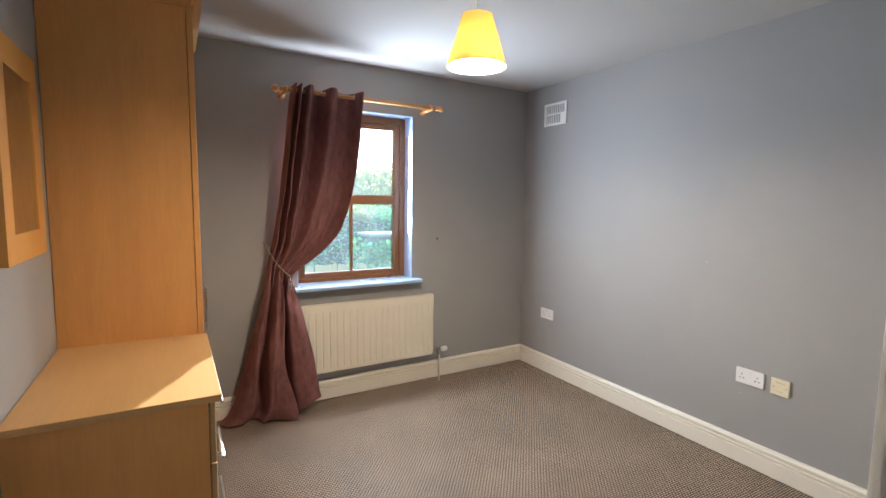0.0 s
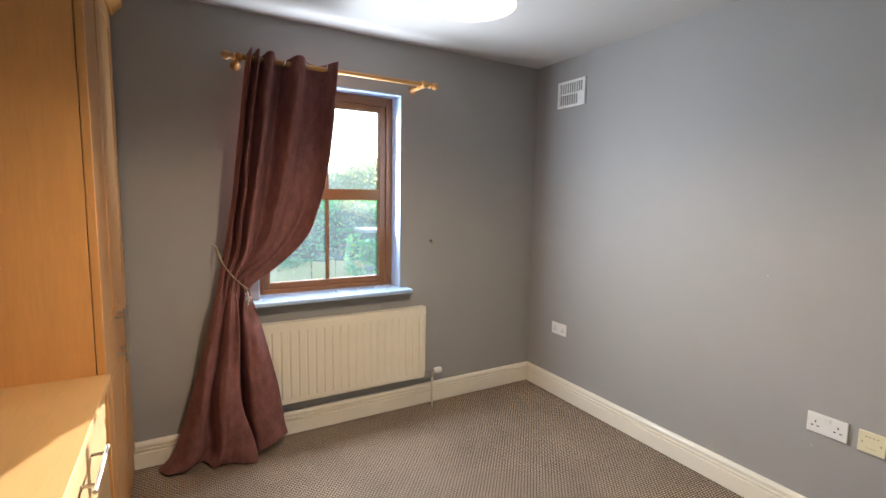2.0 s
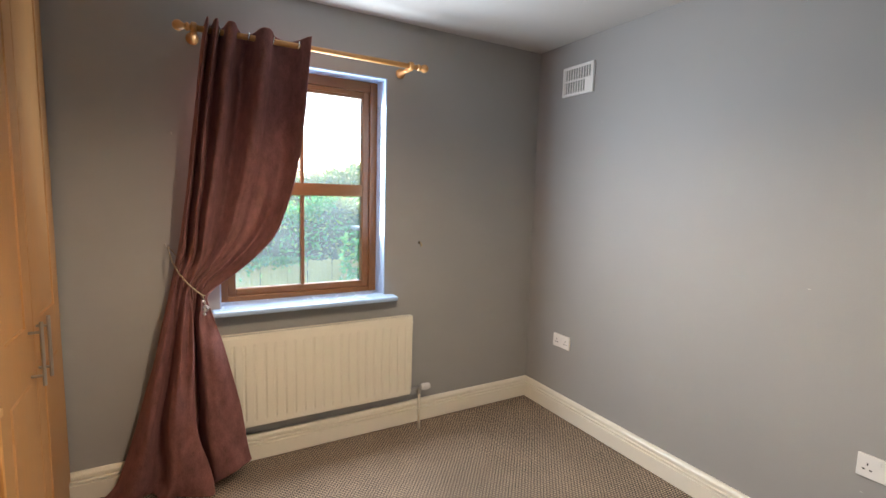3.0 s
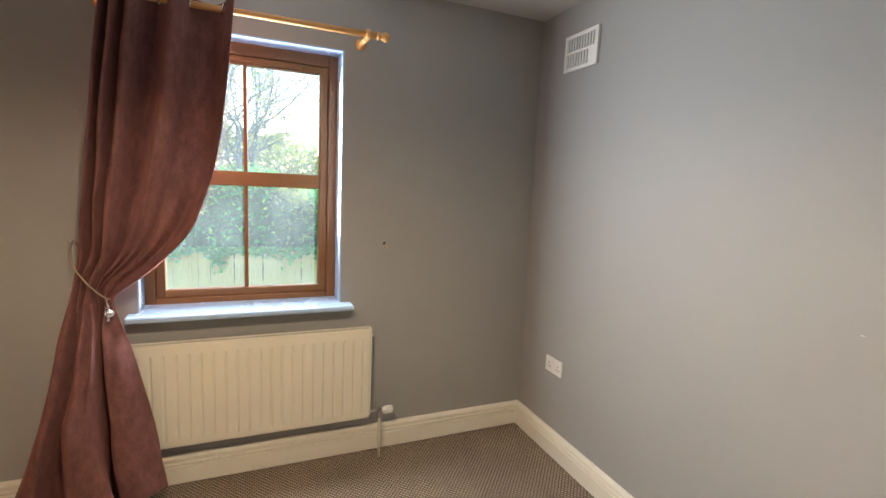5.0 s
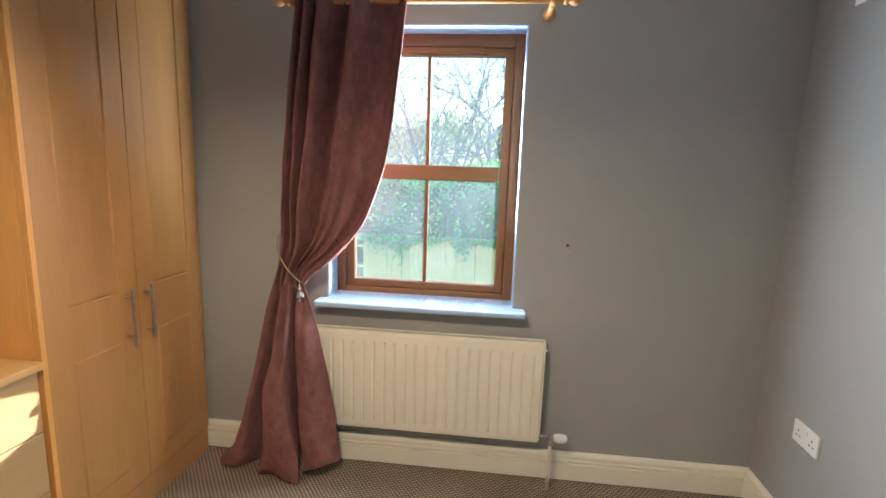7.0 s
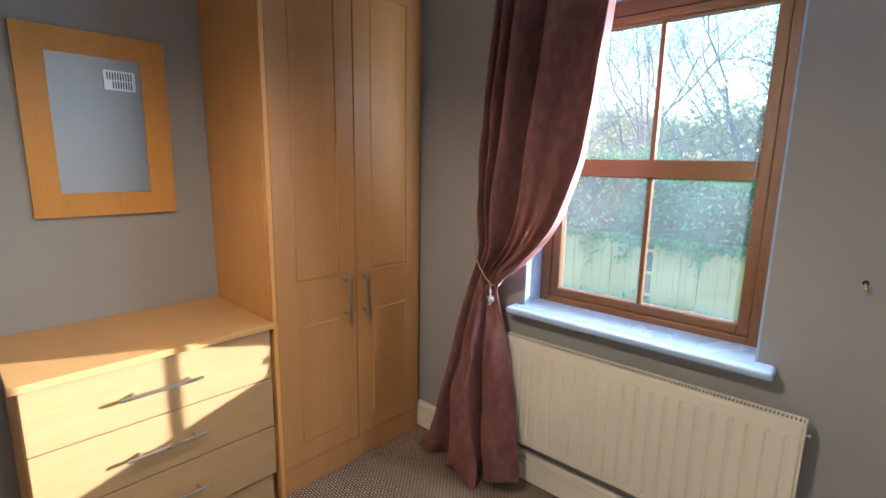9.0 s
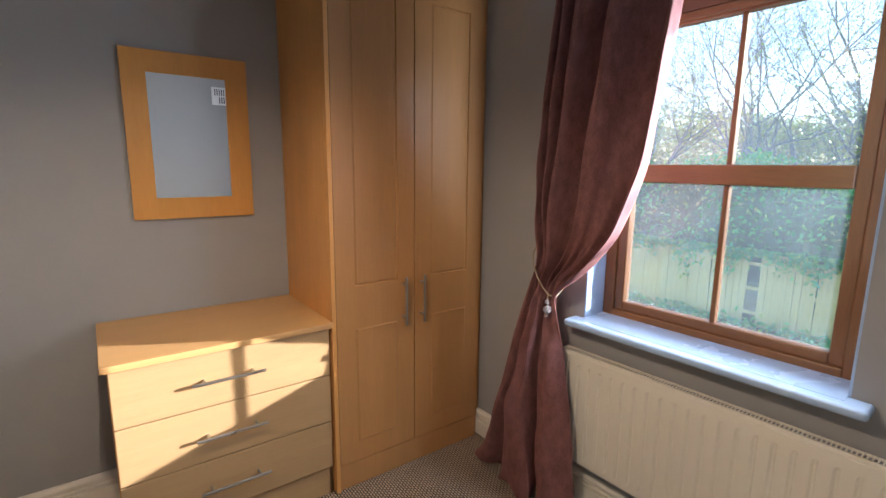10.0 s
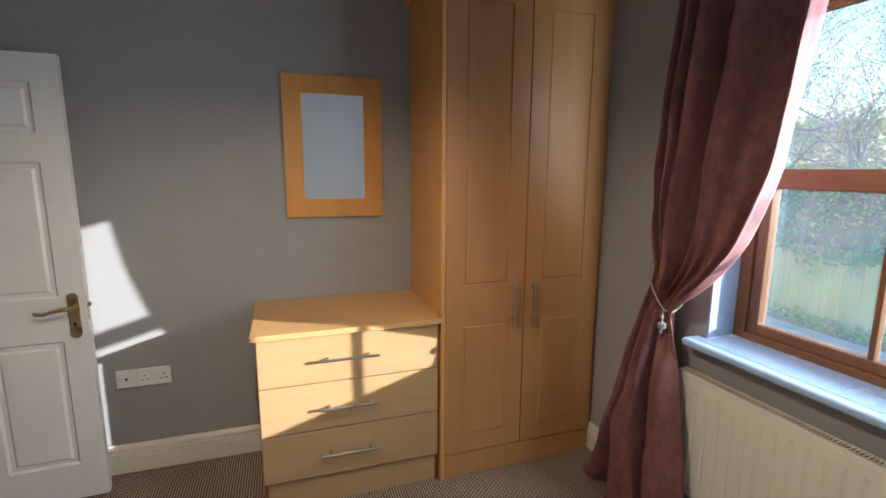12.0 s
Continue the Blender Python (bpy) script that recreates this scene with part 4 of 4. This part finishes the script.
vent = thing("wall_vent", (XE, 3.626, 2.16), "white plastic louvred wall vent high in the corner", "vent")
vy0, vy1, vz0, vz1 = 3.500, 3.757, 2.069, 2.248
# black sheet painting the shade of the duct behind the slats
part("duct_shade", box(XE - 0.004, XE - 0.001, vy0 + 0.01, vy1 - 0.01, vz0 + 0.01, vz1 - 0.01), BLACK, vent)
bm = box(XE - 0.016, XE, vy0, vy0 + 0.016, vz0, vz1, 0.003)
box(XE - 0.016, XE, vy1 - 0.016, vy1, vz0, vz1, 0.003, bm=bm)
box(XE - 0.016, XE, vy0 + 0.016, vy1 - 0.016, vz0, vz0 + 0.018, 0.003, bm=bm)
box(XE - 0.016, XE, vy0 + 0.016, vy1 - 0.016, vz1 - 0.018, vz1, 0.003, bm=bm)
box(XE - 0.014, XE - 0.004, vy0 + 0.016, vy1 - 0.016, (vz0 + vz1) / 2 - 0.006, (vz0 + vz1) / 2 + 0.006, bm=bm)
part("frame", bm, PLASTIC, vent)
for k in range(11):
    y = vy0 + 0.022 + k * (vy1 - vy0 - 0.044) / 10
    part("slat", box(XE - 0.013, XE - 0.004, y - 0.0052, y + 0.0052, vz0 + 0.017, vz1 - 0.017, 0.001, seg=1), PLASTIC, vent)
part("slide_plate", box(XE - 0.015, XE - 0.004, vy0 + 0.016, vy0 + 0.062, vz0 + 0.017, (vz0 + vz1) / 2 + 0.004, 0.002), PLASTIC, vent)

# ---- outdoors ----
GZ, FENCE_Y, FENCE_TOP = -2.6, 16.0, -0.66
bm = bmesh.new()
quad = [bm.verts.new(v) for v in ((-900, 4.4, GZ), (900, 4.4, GZ), (900, 1500, GZ), (-900, 1500, GZ))]
bm.faces.new(quad)
solid("ground", bm, GROUND, "rough green grass and weeds", "ground", kind="structure")
solid("pavement", box(-14, 12, 5.0, FENCE_Y - 0.9, GZ - 0.05, GZ + 0.03), CONCRETE, "pale grey concrete yard", "pavement", kind="structure")


def leaves(name, places, size, material, label, category, parent=None, kind="stuff", flat=0.0):
    """Many small folded leaves at the given places."""
    n = len(places)
    rng = np.random.default_rng(7 + n)
    pos = np.array(places)
    d1 = rng.normal(size=(n, 3))
    d1 /= np.linalg.norm(d1, axis=1)[:, None]
    d2 = rng.normal(size=(n, 3))
    d2 -= (d2 * d1).sum(1)[:, None] * d1
    d2 /= np.linalg.norm(d2, axis=1)[:, None]
    s = size * rng.uniform(0.6, 1.4, size=(n, 1))
    v = np.stack([pos - d1 * s, pos + d2 * s * 0.5, pos + d1 * s, pos - d2 * s * 0.5], 1).reshape(-1, 3)
    f = np.arange(4 * n).reshape(-1, 4)
    me = bpy.data.meshes.new(name)
    me.from_pydata(v.tolist(), [], f.tolist())
    me.materials.append(material)
    ob = new(name, me)
    if parent:
        ob.parent = parent
        me.transform(Matrix.Translation(-ORI[parent]))
        tagged(ob, label)
        ORI[ob] = ORI[parent]
    else:
        tagged(ob, label, category, kind=kind)
    return ob


# boarded fence with one broken bay
fence = thing("fence", (0, FENCE_Y, GZ), "weathered pale boarded garden fence with ivy", "fence")
bm = bmesh.new()
w, hh = 0.145, FENCE_TOP - GZ
outline = [(-w / 2, 0), (w / 2, 0), (w / 2, hh - 0.04), (w / 4, hh - 0.01), (0, hh), (-w / 4, hh - 0.01), (-w / 2, hh - 0.04)]
fr = [bm.verts.new((x, -0.011, z)) for x, z in outline]
bk = [bm.verts.new((x, 0.011, z)) for x, z in outline]
bm.faces.new(fr)
bm.faces.new(bk[::-1])
for i in range(len(outline)):
    j = (i + 1) % len(outline)
    bm.faces.new((fr[j], fr[i], bk[i], bk[j]))
board_mesh = finish("board", bm, FENCEM)
rb = random.Random(3)
x = -14.0
while x < 9.0:
    if not -2.85 < x < -2.45:
        b = new("board", board_mesh)
        b.parent = fence
        b.location = (x, rb.uniform(-0.008, 0.008), rb.uniform(-0.05, 0.03))
        b.rotation_euler = (0, rb.uniform(-0.012, 0.012), 0)
    x += 0.152
for z in (0.35, 1.0, 1.65):
    part("rail", box(-14, 9, FENCE_Y + 0.014, FENCE_Y + 0.06, GZ + z - 0.04, GZ + z + 0.04), FENCEM, fence)

# ivy bank behind the fence: a solid core, coloured dark for shade, with leaves over it


def bank_top(x):
    base = 1.25 + 0.55 * noise.noise(Vector((x * 0.35, 0.3, 0))) + 0.3 * noise.noise(Vector((x * 1.1, 4.3, 0)))
    return base - 0.35 * max(0.0, min(1.0, (x - 2.0) / 4.0))


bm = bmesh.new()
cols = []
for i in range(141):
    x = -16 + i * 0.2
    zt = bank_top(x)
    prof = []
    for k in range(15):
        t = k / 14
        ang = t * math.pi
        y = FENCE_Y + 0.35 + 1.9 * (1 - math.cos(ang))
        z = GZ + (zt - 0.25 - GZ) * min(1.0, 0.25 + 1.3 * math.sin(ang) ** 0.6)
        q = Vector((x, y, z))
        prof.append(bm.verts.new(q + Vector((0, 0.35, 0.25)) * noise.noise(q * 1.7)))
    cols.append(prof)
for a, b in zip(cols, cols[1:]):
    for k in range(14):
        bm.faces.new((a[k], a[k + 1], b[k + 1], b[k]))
solid("hedge_bank", bm, HEDGESHADE, "solid core coloured as the shaded inside of an overgrown hedge bank", "hedge", kind="stuff")
rng = random.Random(11)
pl, pa = [], []
for _ in range(34000):
    x = rng.uniform(-15.5, 11.5)
    zt = bank_top(x)
    t = rng.random()
    ang = t * math.pi * 0.62
    y = FENCE_Y + 0.30 + 1.9 * (1 - math.cos(ang))
    z = GZ + (zt - 0.12 - GZ) * min(1.0, 0.25 + 1.3 * math.sin(ang) ** 0.6)
    q = Vector((x, y, z))
    q += Vector((rng.gauss(0, 0.12), rng.gauss(-0.05, 0.16), rng.gauss(0.02, 0.16))) + Vector((0, 0.4, 0.35)) * noise.noise(q * 1.7)
    if q.z > FENCE_TOP - 0.5 and (q.y > FENCE_Y + 0.03 or q.z > FENCE_TOP - 0.04 or rng.random() < 0.12):
        (pa if noise.noise(Vector((x * 0.6, q.z * 0.8, 9))) > 0.22 else pl).append(tuple(q))
# trailing ivy on the boards and weeds at their foot
for cx, cw, depth in ((-2.0, 0.5, 0.9), (-4.4, 0.4, 1.6), (-0.6, 0.5, 0.5), (1.4, 0.4, 0.35), (-6.5, 0.7, 1.0), (3.4, 0.5, 0.6), (0.6, 0.25, 1.1), (-3.3, 0.35, 1.3), (-5.5, 0.4, 0.8), (2.3, 0.5, 0.8), (-1.3, 0.3, 1.2)):
    for _ in range(260):
        dx = rng.gauss(0, cw)
        pl.append((cx + dx, FENCE_Y - 0.03 - abs(rng.gauss(0, 0.05)), FENCE_TOP + 0.1 - abs(rng.gauss(0, 0.32)) * depth * max(0.15, 1 - abs(dx) / cw / 2)))
for _ in range(2600):
    pl.append((rng.uniform(-14, 9), FENCE_Y - abs(rng.gauss(0, 0.35)), GZ + abs(rng.gauss(0, 0.12))))
# the bushes in front of the shed
for _ in range(5200):
    q = Vector((rng.uniform(3.9, 8.2), 11.75 - abs(rng.gauss(0, 0.25)), GZ + 3.05 * rng.random() ** 0.7))
    q.z += 0.25 * noise.noise(q * 1.3)
    pl.append(tuple(q))
leaves("hedge_leaves", pl, 0.075, LEAF, "dense green ivy and bramble leaves over the fence", "hedge")
leaves("autumn_leaves", pa, 0.07, AUTUMN, "yellowing autumn bramble leaves on the bank", "hedge")


def grow(bm, rnd, p, d, length, rad, depth, tips, sides):
    pts, rads = [p], [rad]
    steps = 4 if depth > 1 else 3
    for k in range(steps):
        d = (d + Vector((rnd.gauss(0, 0.16), rnd.gauss(0, 0.16), rnd.gauss(0.05, 0.12)))).normalized()
        p = p + d * length / steps
        pts.append(p)
        rads.append(rad * (1 - 0.5 * (k + 1) / steps))
        if depth > 0 and k >= 1:
            for _ in range(2 if depth > 1 else 3):
                side = Vector((rnd.gauss(0, 1), rnd.gauss(0, 1), rnd.gauss(0.35, 0.6))).normalized()
                grow(bm, rnd, p, (d * 0.55 + side * 0.8).normalized(), length * rnd.uniform(0.5, 0.75), rads[-1] * 0.62, depth - 1, tips, 3)
    if depth <= 1:
        tips.extend(pts[1:])
    tube(pts, rads, sides, bm)


def tree(at, height, seed, leafy, label, lean=(0, 0, 1), depth=4):
    rnd = random.Random(seed)
    t = thing("tree", at, label, "tree", "trees behind the fence")
    bm = bmesh.new()
    tips = []
    grow(bm, rnd, Vector(at) - Vector((0, 0, 0.1)), Vector(lean).normalized(), height * 0.62, height * 0.016, depth, tips, 7)
    me = bpy.data.meshes.new("trunk")
    bmesh.ops.translate(bm, verts=bm.verts, vec=-Vector(at))
    bm.to_mesh(me)
    bm.free()
    me.materials.append(BARK)
    tr = new("trunk", me)
    tr.parent = t
    pts = [tuple(q + Vector((rnd.gauss(0, 0.10), rnd.gauss(0, 0.10), rnd.gauss(0, 0.10)))) for q in tips if rnd.random() < leafy for _ in range(2)]
    if len(pts) > 4:
        leaves("crown", pts, 0.048, AUTUMN, "sparse yellow green leaves", "", parent=t)
    return t


tree((-0.6, 20.5, GZ), 10.5, 4, 0.42, "slender tree with thinning yellow green leaves")
tree((-3.4, 21.5, GZ), 9.0, 9, 0.10, "bare branched tree with few autumn leaves", (-0.1, 0, 1))
tree((1.6, 22.5, GZ), 10.0, 15, 0.6, "thin leaning tree with yellow green leaves", (-0.15, 0, 1))
tree((-8.6, 20.0, GZ), 9.5, 21, 0.5, "pale stemmed tree with yellow green leaves")
tree((-6.2, 24.0, GZ), 10.0, 27, 0.12, "tall tree with thinning leaves")
tree((0.6, 24.5, GZ), 10.5, 41, 0.5, "tree with thinning yellow green leaves")
tree((-2.0, 25.5, GZ), 11.0, 47, 0.12, "tall tree with thinning leaves")
tree((-4.9, 20.0, GZ), 9.0, 52, 0.1, "bare branched tree with few autumn leaves", (0.12, 0, 1))
tree((-15.0, 24.0, GZ), 11.0, 58, 0.6, "tall tree with yellow green leaves")
tree((-11.8, 22.5, GZ), 11.0, 33, 0.55, "tall tree with yellow green leaves")

# low shed roof by the fence, and the wooded rise beyond
shed = thing("shed", (6.2, 13.2, GZ), "low dark shed with a flat felt roof", "shed")
part("wall", box(4.75, 7.6, 12.15, 12.75, GZ, 0.52, 0.01), SHEDM, shed)
part("roof", box(4.52, 8.0, 12.0, 12.9, 0.52, 0.60, 0.02), CONCRETE, shed, "pale flat roof edge")

bm = bmesh.new()
cols = []
for i in range(121):
    x = -130 + i * 2.4
    top = 3.0 + 2.0 * noise.noise(Vector((x * 0.03, 2.2, 0))) + 1.6 * noise.noise(Vector((x * 0.13, 7.7, 0)))
    cols.append([bm.verts.new((x, 70 + 10 * k, GZ + (top - GZ) * math.sin(min(1, k / 4) * math.pi / 2) + 0.7 * noise.noise(Vector((x * 0.4, k * 3.3, 1))))) for k in range(7)])
for a, b in zip(cols, cols[1:]):
    for k in range(6):
        bm.faces.new((a[k], a[k + 1], b[k + 1], b[k]))
solid("backdrop", bm, HILLM, "distant wooded rise", "backdrop", kind="structure", smooth=True)
pf = []
for _ in range(75000):
    x = rng.uniform(-42, 34)
    y = rng.uniform(34, 46)
    top = 3.4 + (1.6 if x < 0 else 0.0) + 1.8 * noise.noise(Vector((x * 0.16, 1.1, 0))) + 0.8 * noise.noise(Vector((x * 0.6, 5.1, 0)))
    pf.append((x, y, GZ + (top - GZ) * math.sqrt(rng.random()) + rng.gauss(0, 0.15)))
leaves("far_trees", pf, 0.17, AUTUMN, "far belt of autumn trees and bushes", "trees")
